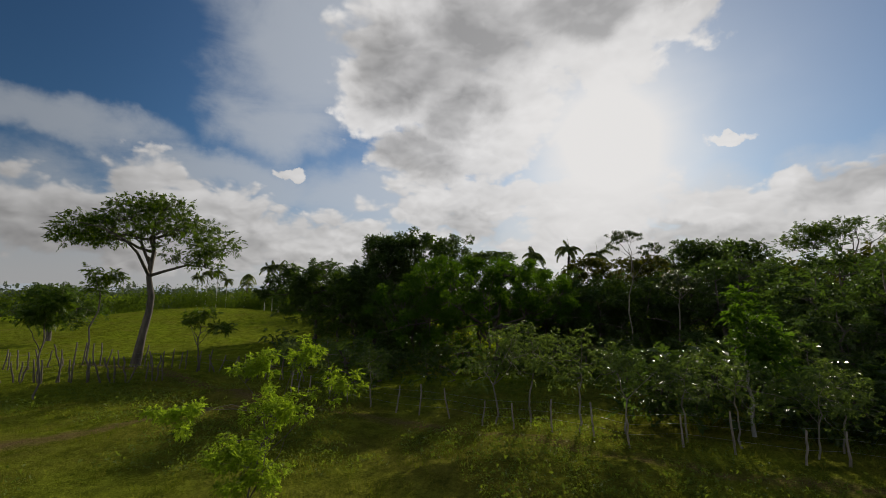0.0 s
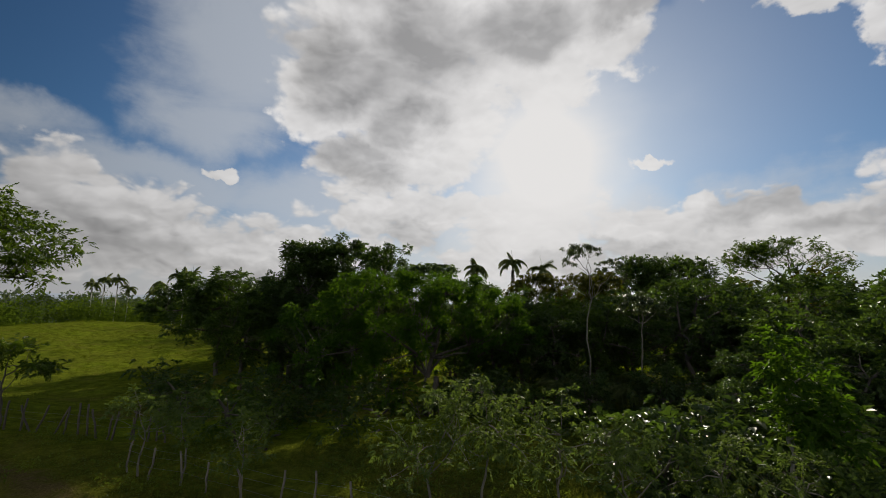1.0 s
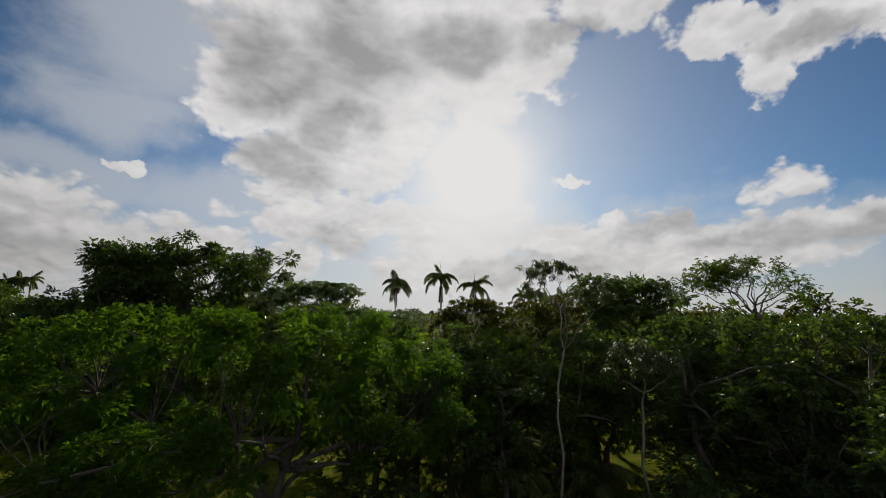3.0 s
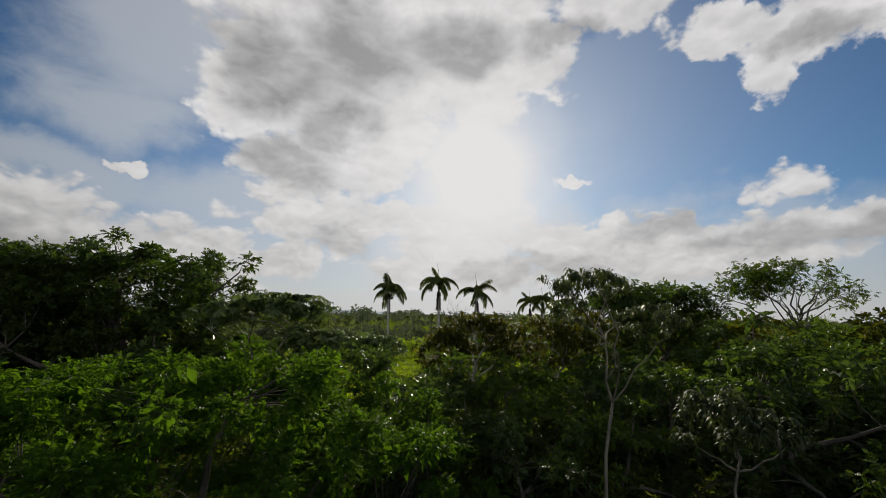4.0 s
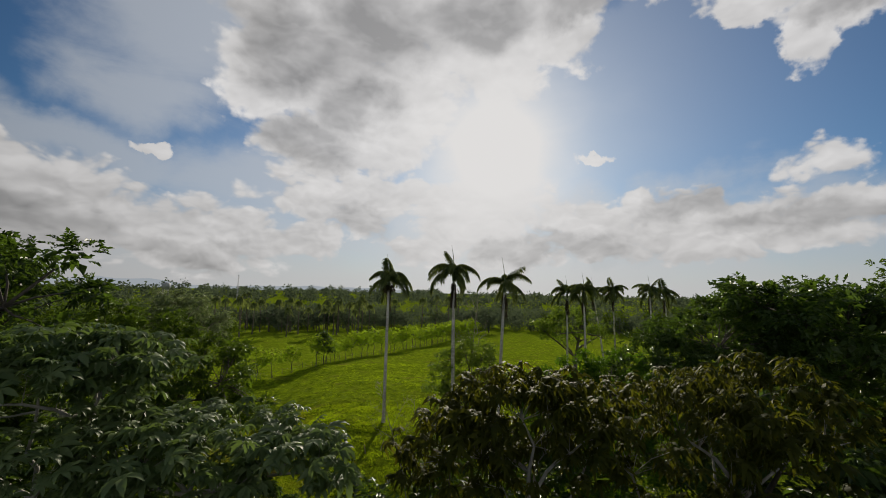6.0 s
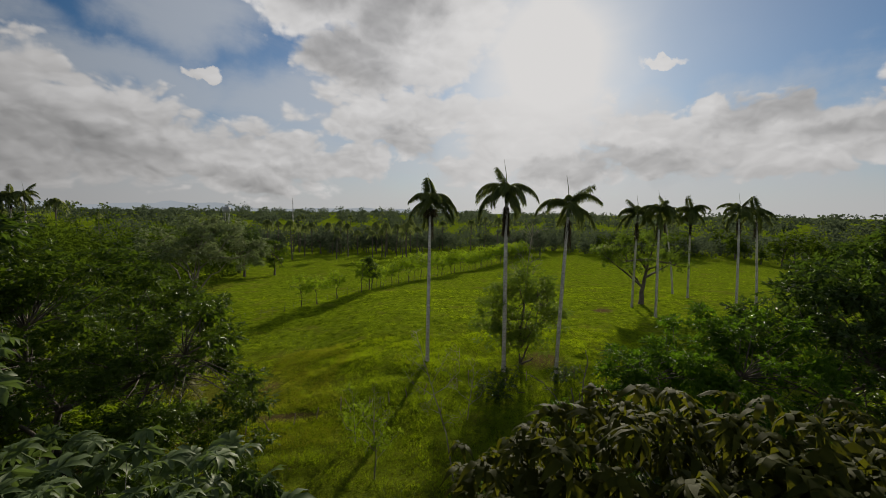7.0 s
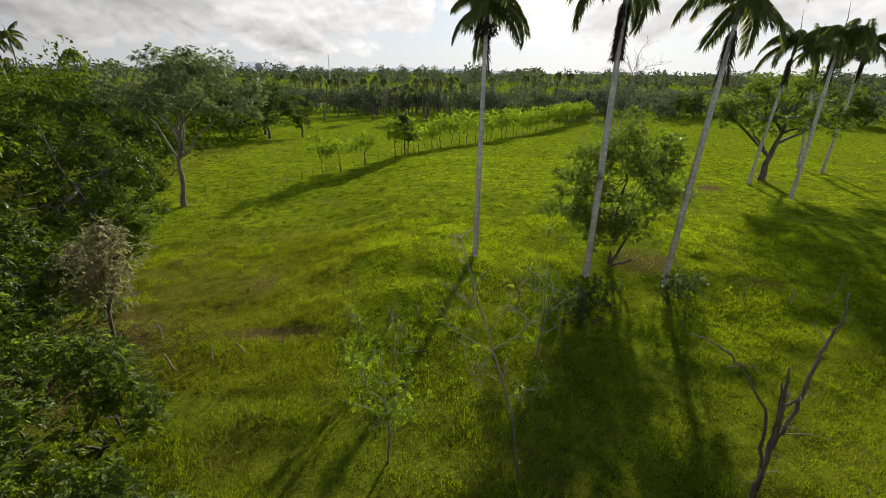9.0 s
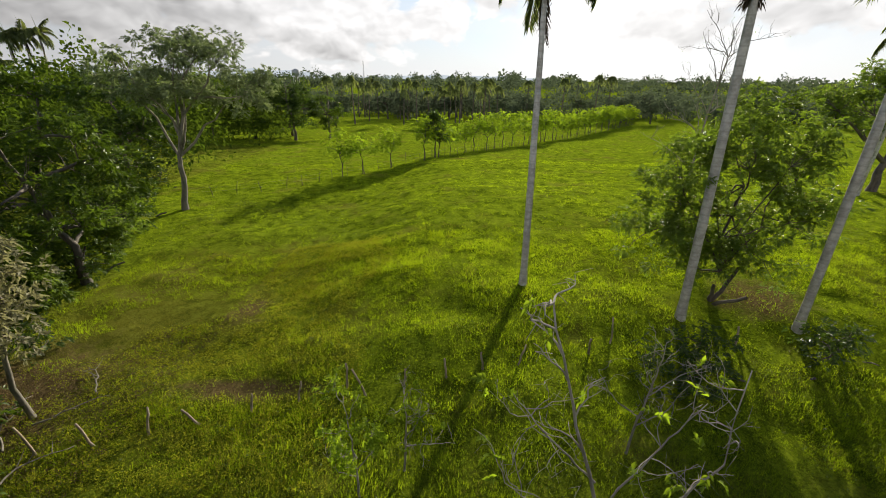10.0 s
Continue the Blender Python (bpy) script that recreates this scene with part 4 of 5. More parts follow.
lone("rim_tree", "dense dark green tree at the meadow's rim", 22.5, 54.6, 8.6,
     [(21.2, 54.2, 4.6, 2.8, 2.6, 3.2), (24.5, 54.8, 5.2, 3.2, 3.0, 3.2)], 52000, fork=(22.5, 54.6, 0.8), trunk_r=0.16, clumps=220,
     leaf=0.11, spread=0.85, seed=33, leafmat=LEAF_BRIGHT, shell=0.8, loose=False)
lone("rim_tree", "tall dark tree at the meadow's rim", 31.5, 55, 12,
     [(32.5, 55, 8.0, 4.2, 3.8, 3.6), (28, 55, 6.2, 3.4, 3.2, 3.4), (37, 55.5, 8.4, 4, 3.6, 3.6)], 44000, fork=(31.5, 55, 2.0), trunk_r=0.28, clumps=210,
     leaf=0.19, spread=0.85, seed=34, leafmat=LEAF_DARK, shell=0.8, loose=False)
lone("pale_limbed_tree", "airy tree with pale limbs at the wood's rim", -7.6, 92.4, 10.3,
     [(-5.2, 93, 8.3, 5.0, 4.4, 2.3), (-10.2, 93, 7.2, 3.0, 3.2, 1.9), (-0.4, 92.6, 6.2, 2.2, 2.4, 2.2), (-6, 93, 6.2, 4.2, 3.6, 1.2)], 26000, fork=(-7.2, 92.6, 1.6), trunk_r=0.22, clumps=130,
     leaf=0.20, spread=0.72, seed=35, leafmat=LEAF_ASH, bark=BARK_GREY, shell=0.4, limbs=10)
lone("meadow_tree", "bushy many-stemmed green tree between the palms", 25.0, 76.0, 8,
     [(25.0, 76.4, 5.6, 2.4, 2.2, 1.9), (23.6, 76.4, 4.0, 2.5, 2.2, 2.2), (27.0, 76.6, 4.2, 2.3, 2.2, 2.3), (22.4, 76.5, 2.6, 1.8, 1.8, 1.8), (28.2, 76.6, 2.6, 1.6, 1.8, 1.8), (25.2, 76.3, 1.5, 2.8, 2.3, 1.5), (23.0, 76.4, 1.2, 2.0, 1.8, 1.3), (25.4, 76.0, 0.8, 2.3, 1.9, 1.1)], 40000,
     fork=(25.1, 76.1, 0.2), trunk_r=0.085, clumps=260, leaf=0.135, spread=0.85, seed=36, leafmat=LEAF_MEADOW, shell=0.3, limbs=16, stems=3)
lone("meadow_tree", "spreading tree with open crown among the palms", 49.2, 95.3, 7.5,
     [(45.2, 95.3, 6.0, 3.4, 3, 1.6), (48.6, 95.3, 7.8, 3.8, 3.2, 1.7), (54.5, 95.5, 5.4, 2.8, 3, 1.6), (49, 95, 4.6, 3.4, 3, 1.2)], 15000, fork=(49.4, 95.3, 1.4), trunk_r=0.34, clumps=80,
     leaf=0.22, spread=0.75, seed=37, leafmat=LEAF_MEADOW, shell=0.45, limbs=8)
for k, (x, y, top, r, n) in enumerate([(7.2, 60.7, 1.9, 1.5, 5200), (4.3, 65.4, 2.2, 1.3, 4200), (3.0, 62.0, 3.6, 2.2, 7000), (0.6, 65.6, 4.6, 2.2, 6500), (5.6, 59.0, 3.0, 1.8, 5200), (-7.2, 79.5, 1.0, 1.9, 6000), (-6.0, 82.6, 0.6, 1.7, 5200), (-4.4, 76.2, 0.6, 1.5, 4600), (-8.5, 86.0, 1.4, 2.2, 6000)]):
    g = land1(x, y)
    lone("rim_bush", "leafy bright green bush at the rim of the wood", x, y, top,
         [(x, y, g + (top - g) * 0.62, r * 0.8, r * 0.8, (top - g) * 0.34), (x + 0.4 * r, y - 0.2, g + (top - g) * 0.36, r * 0.75, r * 0.7, (top - g) * 0.3)], n,
         fork=(x, y, g + 0.4), trunk_r=0.05, clumps=60, leaf=0.16, spread=0.85, seed=800 + k, leafmat=LEAF_MEADOW, shell=0.5, stems=3)
lone("dry_tree", "half-dry tree with pale dangling leaves", 1.3, 70.0, 4.2,
     [(2.5, 69.4, 2.9, 1.0, 0.9, 1.3), (1.9, 69.6, 1.2, 1.1, 1.0, 1.3), (0.6, 70.0, 1.8, 0.9, 0.9, 1.2)], 5200, fork=(1.5, 69.8, 0.0), trunk_r=0.085, clumps=70, leaf=0.15, spread=1.0, seed=38,
     leafmat=LEAF_DRY, bark=BARK_GREY, shell=0.4, flat=1.0)

# ------------------------------------------------------------ palms of the meadow
palm(17.2, 76.6, 12.5, (0.7, 4.6), 1, "royal palm with slender pale trunk and drooping crown", dead=2, nest=True)
palm(23.1, 74.7, 13.2, (0.05, 0.6), 2, "royal palm with dead fronds hanging below its crown", dead=8, count=14, r=0.16)
palm(27.3, 74.2, 12.2, (0.95, 0.9), 3, "leaning royal palm with wind-blown crown", dead=3, count=10)
palm(45.9, 87.7, 12.0, (0.4, 0.9), 4, "royal palm with full crown beside a spreading tree")
palm(47.2, 94.3, 11.7, (-1.2, -2.0), 5, "leaning royal palm behind a spreading tree")
palm(59.9, 99.5, 12.1, (-1.6, -1.5), 6, "royal palm on the open rise", dead=3, nest=True)
palm(58.9, 89.8, 12.1, (1.6, 2.2), 7, "royal palm in a close pair", dead=2)
palm(65.0, 92.8, 11.9, (-0.6, 0.4), 8, "royal palm in a close pair", dead=2)
palm(60.2, 103.1, 12.0, (-1.8, 0.4), 9, "royal palm half hidden by its neighbours", dead=2)

# ------------------------------------------------------------ filler of the wood
PROTO = []
for k, (mat, style, leaf, n) in enumerate([(LEAF_DARK, "leaf", 0.21, 7600), (LEAF_MID, "leaf", 0.20, 7600), (LEAF_MID, "leaf", 0.18, 8400),
                                           (LEAF_DARK, "hand", 0.34, 4000), (LEAF_OLIVE, "leaf", 0.27, 3600), (LEAF_DARK, "leaf", 0.16, 9500), (LEAF_MID, "leaf", 0.155, 9500), (LEAF_FRESH, "leaf", 0.165, 9500)]):
    PROTO.append(tree_meshes(100 + k, [(0, 0, 5.4, 3.0, 2.8, 2.4), (1.4, 0.6, 3.4, 2.6, 2.4, 2.2), (-1.6, -0.4, 3.6, 2.4, 2.5, 2.0)], fork=(0, 0, 1.8), trunk_r=0.2,
                             clumps=72, leaves=n, leaf=leaf, spread=0.74, leafmat=mat, style=style, shell=0.7, flat=0.55, loose=False))
LOOKS = ["dark green broadleaf tree in the wood", "green broadleaf tree in the wood", "fine-leaved green tree in the wood",
         "tree with large lobed leaves in the wood", "olive-tinted broadleaf tree in the wood", "dark small-leaved tree in the wood", "green small-leaved tree in the wood", "fresh yellow-green tree at the wood's rim"]
FIRST = {}


def filler(kind, x, y, top, turn, sink=0.0):
    g = land1(x, y)
    size = (top - g) / 7.9
    if kind not in FIRST:
        FIRST[kind] = plant("broadleaf_tree", PROTO[kind], x, y, LOOKS[kind], "tree", "trees of the wood", turn, size, sink)
    else:
        ob = copy_thing(FIRST[kind], pose(x, y, g - sink, 0, 0, turn))
        ob.scale = (size, size, size)


rng = np.random.default_rng(5)
# trees near (19..36, 11..26), some unseen, are raised to shade the pasture
WOOD = [(13, 42, 6.9, 5), (16.5, 42, 7.2, 6), (19.4, 42.5, 7.0, 5), (22.4, 41, 7.2, 5), (14.6, 38.6, 5.8, 5), (18, 39.2, 6.2, 6), (9.2, 43.6, 6.0, 6), (10.2, 40.2, 5.8, 5), (11.3, 42.9, 7.9, 5), (15.2, 50.2, 6.2, 0), (18.8, 49.6, 6.6, 1),
        (-24, 142, 8.0, 0), (-17, 144, 7.6, 0), (-20, 151, 8.0, 0), (-11, 147, 4.6, 1), (-30, 138, 8.0, 1), (-1, 61, 7.4, 7), (-5, 70, 7.0, 6), (15.8, 23, 3.0, 5), (18.5, 25, 4.0, 5), (19, 21, 4.6, 0), (23, 21.5, 6.8, 0), (22, 25.5, 6.6, 0), (27, 23, 8.0, 0), (32, 22.5, 8.4, 5), (37, 24, 7.6, 0), (24, 16.5, 5.6, 0), (29, 18, 7.4, 5), (35, 17, 8.4, 0), (43, 26, 8.4, 0),
        (50, 30, 9.0, 0), (28, 12, 6.5, 0), (36, 11, 6.4, 0), (9.0, 55.0, 4.2, 3), (24, 44, 7.4, 3),
        (27, 49, 8.0, 0), (24.5, 36, 8.4, 5), (29, 40, 9.4, 0), (33, 45, 8.4, 0), (38, 47, 8.6, 4), (42, 50, 9.4, 4), (47, 48, 8.4, 0), (30, 33, 8.6, 5), (36, 37, 9.6, 0), (-8, 52.5, 9.4, 0), (0.5, 51, 8.6, 0),
        (42, 41, 10.0, 4), (49, 43, 8.0, 4), (56, 47, 8.6, 1),  (44, 56, 9.8, 0), (50, 58, 9.4, 1),
        (-6, 48, 6.2, 0), (-12, 50, 6.6, 1), (-17, 58, 7.4, 0), (-3, 46, 6.8, 1), (8, 46.4, 6.6, 0), (-6, 63, 9.0, 7), (-13, 65, 9.2, 0), (-20, 68, 9.4, 1),
        (-2, 66, 7.6, 5), (-9, 74, 8.2, 7), (-16, 77, 9.6, 1), (-5, 79.5, 6.6, 6), (-12, 85, 8.4, 6), 
        (-15, 97, 7.8, 0), (58, 60, 9.0, 0), (66, 60, 9.4, 1),
        (18, 31, 2.6, 5), (24, 28, 4.6, 5), (13, 30.5, 2.4, 0), (30, 27, 7.6, 0), (36, 29, 8.6, 0), (43, 33, 9.4, 0), (52, 37, 7.6, 2), (26, 33, 5.5, 3), (60, 41, 8.2, 0)]
for x, y, top, kind in WOOD:
    filler(kind, x, y, top, float(rng.random() * 360))


# ------------------------------------------------------------ undergrowth
SHRUBS = []
for k, (mat, leaf, n) in enumerate([(LEAF_DARK, 0.19, 720), (LEAF_MID, 0.18, 720), (LEAF_BRIGHT, 0.17, 720)]):
    SHRUBS.append(tree_meshes(200 + k, [(0, 0, 0.9, 1.2, 1.1, 0.9), (0.6, 0.3, 0.6, 0.9, 0.9, 0.6)], fork=(0, 0, 0.25), trunk_r=0.05, clumps=18, leaves=n,
                              leaf=leaf, spread=1.1, leafmat=mat, shell=0.5, stems=3, twigs=False))
SHRUB_LOOKS = ["dark leafy shrub under the trees", "green leafy shrub under the trees", "light green shrub at the wood's rim"]
FIRST_SHRUB = {}


def shrub(kind, x, y, size, turn):
    if kind not in FIRST_SHRUB:
        FIRST_SHRUB[kind] = plant("shrub", SHRUBS[kind], x, y, SHRUB_LOOKS[kind], "shrub", "undergrowth", turn, size, trunk="stem", leafy="foliage")
    else:
        ob = copy_thing(FIRST_SHRUB[kind], pose(x, y, land1(x, y), 0, 0, turn))
        ob.scale = (size, size, size)


rng = np.random.default_rng(9)
for k in range(120):
    x, y = -20 + 78 * rng.random(), 29 + 28 * rng.random() if k % 2 else 30 + 10 * rng.random()
    if 4 < x < 8 and y > 52 or x < -8 and y < 38 or x > 0 and y < 33 and x < 8:
        continue
    shrub(int(rng.choice(3, p=(0.7, 0.25, 0.05))), x, y, 0.8 + 1.1 * rng.random(), 360 * rng.random())
for k in range(46):
    y = 58 + 44 * rng.random()
    x = float(np.interp(y, [55, 62, 70, 80, 94, 120], [9, 4, 0.5, -4, -11, -23])) - 0.5 - 7 * rng.random() ** 2
    shrub(int(rng.choice(3, p=(0.45, 0.35, 0.2))), x, y, 0.7 + 0.8 * rng.random(), 360 * rng.random())
for x, y, sz, kind in [(21.6, 71.0, 0.85, 0), (22.4, 72.2, 0.9, 0), (20.8, 72.0, 0.6, 0), (27.0, 72.6, 0.8, 0), (28.2, 73.2, 0.6, 0), (17, 58, 1.2, 1), (26, 60.4, 1.0, 1), (30.5, 59, 1.3, 0)]:
    shrub(kind, x, y, sz, 360 * rng.random())
for k in range(20):
    x = 9.5 + 17.5 * k / 19 + rng.normal() * 0.5
    shrub(0, x, 19.6 - 0.52 * (x - 9.5) + rng.random() * 2.0, 1.2 + 0.7 * rng.random(), 360 * rng.random())


def understory_palm(x, y, size, seed):
    rng = np.random.default_rng(seed)
    ob = thing("young_palm", x, y, land1(x, y), "young palm with glossy arching fronds under the trees", "palm tree", "young palms")
    sh = Shape()
    sh.tube([(0, 0, -0.2), (0, 0, 0.5 * size), (0, 0, 1.0 * size)], [0.12, 0.1, 0.07], 7)
    part("stem", sh.mesh("stem", BARK, True), ob)
    for k in range(9):
        f = part("frond", FRONDS[int(rng.integers(0, 2))], ob)
        f.matrix_basis = pose(0, 0, 1.0 * size, 0, -15 + rng.normal() * 8, 40 * k + rng.normal() * 8) @ Matrix.Diagonal((size * 0.7, size * 0.7, size * 0.7, 1))


for k, (x, y, size) in enumerate([(17.4, 33.2, 1.2), (20.8, 33.8, 1.1), (13.8, 35.0, 1.3), (15.2, 39.8, 1.5), (19.5, 38.0, 1.4), (11.2, 37.0, 1.0)]):
    understory_palm(x, y, size, 300 + k)

# ------------------------------------------------------------ living fence of the near pasture
SAPLINGS = [tree_meshes(400 + k, [(0, 0, 3.0, 1.9, 1.7, 0.75), (0.8 - k * 0.7, 0.3, 2.2, 1.7, 1.5, 0.7), (-0.9 + k * 0.6, 0.1, 3.5, 0.6, 0.6, 0.4)], fork=(0.1, 0, 1.5), trunk_r=0.042,
                        clumps=64, leaves=2500, leaf=0.115, spread=0.5, leafmat=LEAF_SAP, bark=BARK_GREY, shell=0.3, limbs=6) for k in range(3)]
SAPLINGS += [tree_meshes(410 + k, [(0, 0, 2.7, 1.5, 1.4, 1.0), (0.5 - 0.4 * k, 0.2, 2.0, 1.5, 1.4, 0.6)], fork=(0.05, 0, 1.2), trunk_r=0.045,
                         clumps=44, leaves=760, leaf=0.2, spread=0.8, leafmat=LEAF_LIME, shell=0.25, limbs=6) for k in range(3)]
FIRST_SAP = {}


def sapling(x, y, top, kind, turn, group="saplings of the living fence", label="slender pale-barked sapling with airy pale green crown"):
    size = (top - land1(x, y)) / 3.9
    key = (kind, group)
    if key not in FIRST_SAP:
        FIRST_SAP[key] = plant("sapling", SAPLINGS[kind], x, y, label, "tree", group, turn, size)
    else:
        ob = copy_thing(FIRST_SAP[key], pose(x, y, land1(x, y), 0, 0, turn))
        ob.scale = (size, size, size)


for k, (x, y, top) in enumerate([(-8.3, 25.9, 2.5), (-6.2, 24.6, 2.8), (-3.6, 23.0, 2.4), (2.4, 19.6, 3.7), (3.9, 19.2, 3.9), (5.6, 18.4, 3.7), (7.2, 17.4, 3.3), (9.0, 16.6, 3.0),
                                 (10.4, 15.6, 2.9), (12.2, 14.6, 2.7), (13.6, 15.2, 2.9), (15.2, 13.2, 2.6), (17.2, 12.2, 2.8), (19.5, 10.8, 2.8), (12.9, 21.8, 2.6), (16.5, 19.5, 3.4), (20, 17, 4.2), (14.3, 11.8, 2.7), (16.4, 13.6, 3.1), (18.2, 14.4, 3.4), (21.4, 12.4, 3.6), (17.0, 10.4, 2.5), (22.5, 9.6, 3.2)]):
    sapling(x, y, top, k % 3, 67.0 * k)
lone("young_tree", "thin pale young tree with bright leaves in the fence row", 12.2, 17.4, 5.5,
     [(12.2, 17.4, 4.2, 0.9, 0.9, 1.2), (12.6, 17.2, 3.0, 1.0, 1.0, 0.9)], 3600, fork=(12.1, 17.4, 2.0), trunk_r=0.07, clumps=34, leaf=0.19, spread=0.85, seed=41,
     leafmat=LEAF_BRIGHT, bark=BARK_PALE, shell=0.3)
lone("young_tree", "many-stemmed young tree with feathery yellow-green leaves", -4.2, 10.4, 4.1,
     [(-4.3, 10.6, 3.3, 0.6, 0.6, 0.5), (-3.2, 10.7, 3.6, 0.5, 0.5, 0.4), (-2.3, 10.6, 2.9, 0.6, 0.5, 0.4), (-5.7, 10.2, 2.3, 0.7, 0.6, 0.4), (-3.6, 10.2, 2.5, 0.9, 0.8, 0.6), (-6.5, 10.3, 2.3, 0.25, 0.25, 0.2), (-4.6, 10.3, 1.5, 0.8, 0.7, 0.4), (-4.0, 10.2, 1.0, 1.0, 0.8, 0.4)], 24000,
     fork=(-4.3, 10.4, 0.45), trunk_r=0.026, clumps=170, leaf=0.058, spread=0.72, seed=42, leafmat=LEAF_LIME, bark=BARK, shell=0.2, limbs=14, stems=4)
lone("sapling", "thin-stemmed sapling with leaf tuft beside the stake fence", -24.4, 30.6, 7.2,
     [(-24.2, 30.6, 6.2, 1.2, 1.2, 0.8), (-24.8, 30.6, 5.4, 0.6, 0.6, 0.4)], 1500, fork=(-24.3, 30.6, 4.8), trunk_r=0.06, clumps=20, leaf=0.22, spread=0.8, seed=43, leafmat=LEAF_MID, shell=0.3)
lone("sapling", "low sapling with bushy top by the stake fence", -21.3, 23.3, 4.9,
     [(-21.4, 23.3, 3.5, 0.9, 0.9, 0.9), (-20.6, 23.3, 4.3, 0.8, 0.8, 0.5)], 2300, fork=(-21.3, 23.3, 1.9), trunk_r=0.05, clumps=20, leaf=0.2, spread=0.85, seed=44, leafmat=LEAF_MID, shell=0.3)
lone("sapling", "small spreading tree behind the stake fence", -17.6, 31.4, 4.2,
     [(-17.5, 31.4, 3.3, 1.4, 1.3, 0.7), (-15.8, 31.2, 2.4, 1.0, 0.9, 0.5)], 1900, fork=(-17.6, 31.4, 1.2), trunk_r=0.06, clumps=30, leaf=0.19, spread=0.75, seed=45, leafmat=LEAF_MID, shell=0.3)
lone("broadleaf_tree", "dark round-crowned tree out on the pasture", -53, 58, 6.8,
     [(-53, 58, 3.4, 4.4, 4, 2.8), (-50, 58, 1.8, 3.0, 3, 1.6)], 6500, fork=(-53, 58, 0.6), trunk_r=0.3, clumps=70, leaf=0.34, spread=1.0, seed=46, leafmat=LEAF_DARK, shell=0.6)


def post_mesh(seed, height, r):
    rng = np.random.default_rng(seed)
    sh = Shape()
    s = np.linspace(0, 1, 6)
    path = np.stack([rng.normal() * 0.10 * s ** 2 + 0.02 * rng.normal(size=6), rng.normal() * 0.10 * s + 0.02 * rng.normal(size=6), -0.3 + (height + 0.3) * s], 1)
    sh.tube(path, r * (1.1 - 0.25 * s + 0.08 * rng.normal(size=6)), 7)
    return sh.mesh("post", POST_WOOD, True)


DRY_WOOD = bark_material("dry_post_wood", (0.120, 0.094, 0.060), (0.34, 0.275, 0.185), 9.0)
LOW_POSTS = [recolor(post_mesh(560 + k, 0.72 + 0.1 * (k % 4), 0.038), DRY_WOOD) for k in range(6)]
POSTS = [post_mesh(500 + k, 1.05 + 0.12 * (k % 4), 0.038) for k in range(6)]
STAKE_WOOD = bark_material("stake_wood", (0.045, 0.036, 0.027), (0.15, 0.125, 0.095), 9.0)
STAKES = [recolor(post_mesh(520 + k, 1.2 + 0.2 * (k % 3), 0.048), STAKE_WOOD) for k in range(6)]


def fence(label, places, seed, meshes, tilt=5.0, wires=()):
    rng = np.random.default_rng(seed)
    x0, y0 = places[0][:2]
    ob = thing("fence", x0, y0, land1(x0, y0), label, "fence")
    z0 = land1(x0, y0)
    for x, y, *lean in places:
        p = part("post", meshes[int(rng.integers(len(meshes)))], ob)
        p.matrix_basis = pose(x - x0, y - y0, land1(x, y) - z0, rng.normal() * tilt, lean[0] if lean else rng.normal() * tilt, 0 if lean else 360 * rng.random())
    for hgt in wires:
        sh = Shape()
        sh.tube([(x - x0, y - y0, land1(x, y) - z0 + hgt + 0.02 * rng.normal()) for x, y in places], np.full(len(places), 0.0028), 4)
        part("wire", sh.mesh("wire", WIRE, True), ob, "thin fence wire")
    return ob


def along(points, step, seed, jitter=0.15):
    rng = np.random.default_rng(seed)
    out = []
    for (ax, ay), (bx, by) in zip(points[:-1], points[1:]):
        n = max(1, int(math.hypot(bx - ax, by - ay) / step))
        for k in range(n):
            out.append((ax + (bx - ax) * k / n + rng.normal() * jitter, ay + (by - ay) * k / n + rng.normal() * jitter))
    return out


fence("living fence of thin pale posts along the trail", along([(-9, 26.2), (3.1, 18.5), (11, 14.2), (22, 8.5)], 1.45, 1, 0.12), 2, POSTS, 4, (0.45, 0.8, 1.1))
fence("crooked stake fence round the pasture", along([(-36, 24.5), (-27, 26.5), (-19.5, 27.0), (-17.2, 28.2)], 0.42, 3, 0.14), 4, STAKES, 7, (0.6, 1.0))
fence("crooked stake fence behind the leaning tree", along([(-34, 30), (-21, 32), (-14.5, 32.2), (-9, 31)], 0.55, 5, 0.14), 6, STAKES, 7, (0.6, 1.0))
fence("crooked weathered posts across the meadow", [(1.2, 68.2, -13), (2.67, 68.64, -15), (3.93, 69.05, -27), (5.24, 69.4, -3), (6.48, 69.92, -24), (7.86, 70.43, 1), (9.22, 70.79), (10.76, 71.12), (11.42, 70.85), (12.63, 71.24), (13.97, 71.5), (15.2, 71.79),
      (16.4, 72.16), (18.98, 72.79), (19.95, 73.3), (24.5, 73.4), (28.5, 73.4), (30.9, 72.9), (33.0, 72.3), (34.95, 72.3), (36.6, 73.3), (39.8, 73.9), (43, 74.2)], 7, LOW_POSTS, 10)
ROW = [(-9, 95.5), (-1.5, 98), (3.3, 102.5), (4.9, 103.9), (7.2, 107.5), (10.2, 111), (12.2, 115.5), (16, 122), (21, 130), (27, 138.5), (34.5, 148.5), (44, 162), (56, 178), (72, 200)]
SLIM = [recolor(post_mesh(540 + k, 1.0 + 0.12 * (k % 3), 0.024), STAKE_WOOD) for k in range(4)]
fence("thin post fence with a row of young trees", along(ROW, 1.6, 8, 0.1), 9, SLIM, 4, (0.5, 0.85))
rng = np.random.default_rng(12)
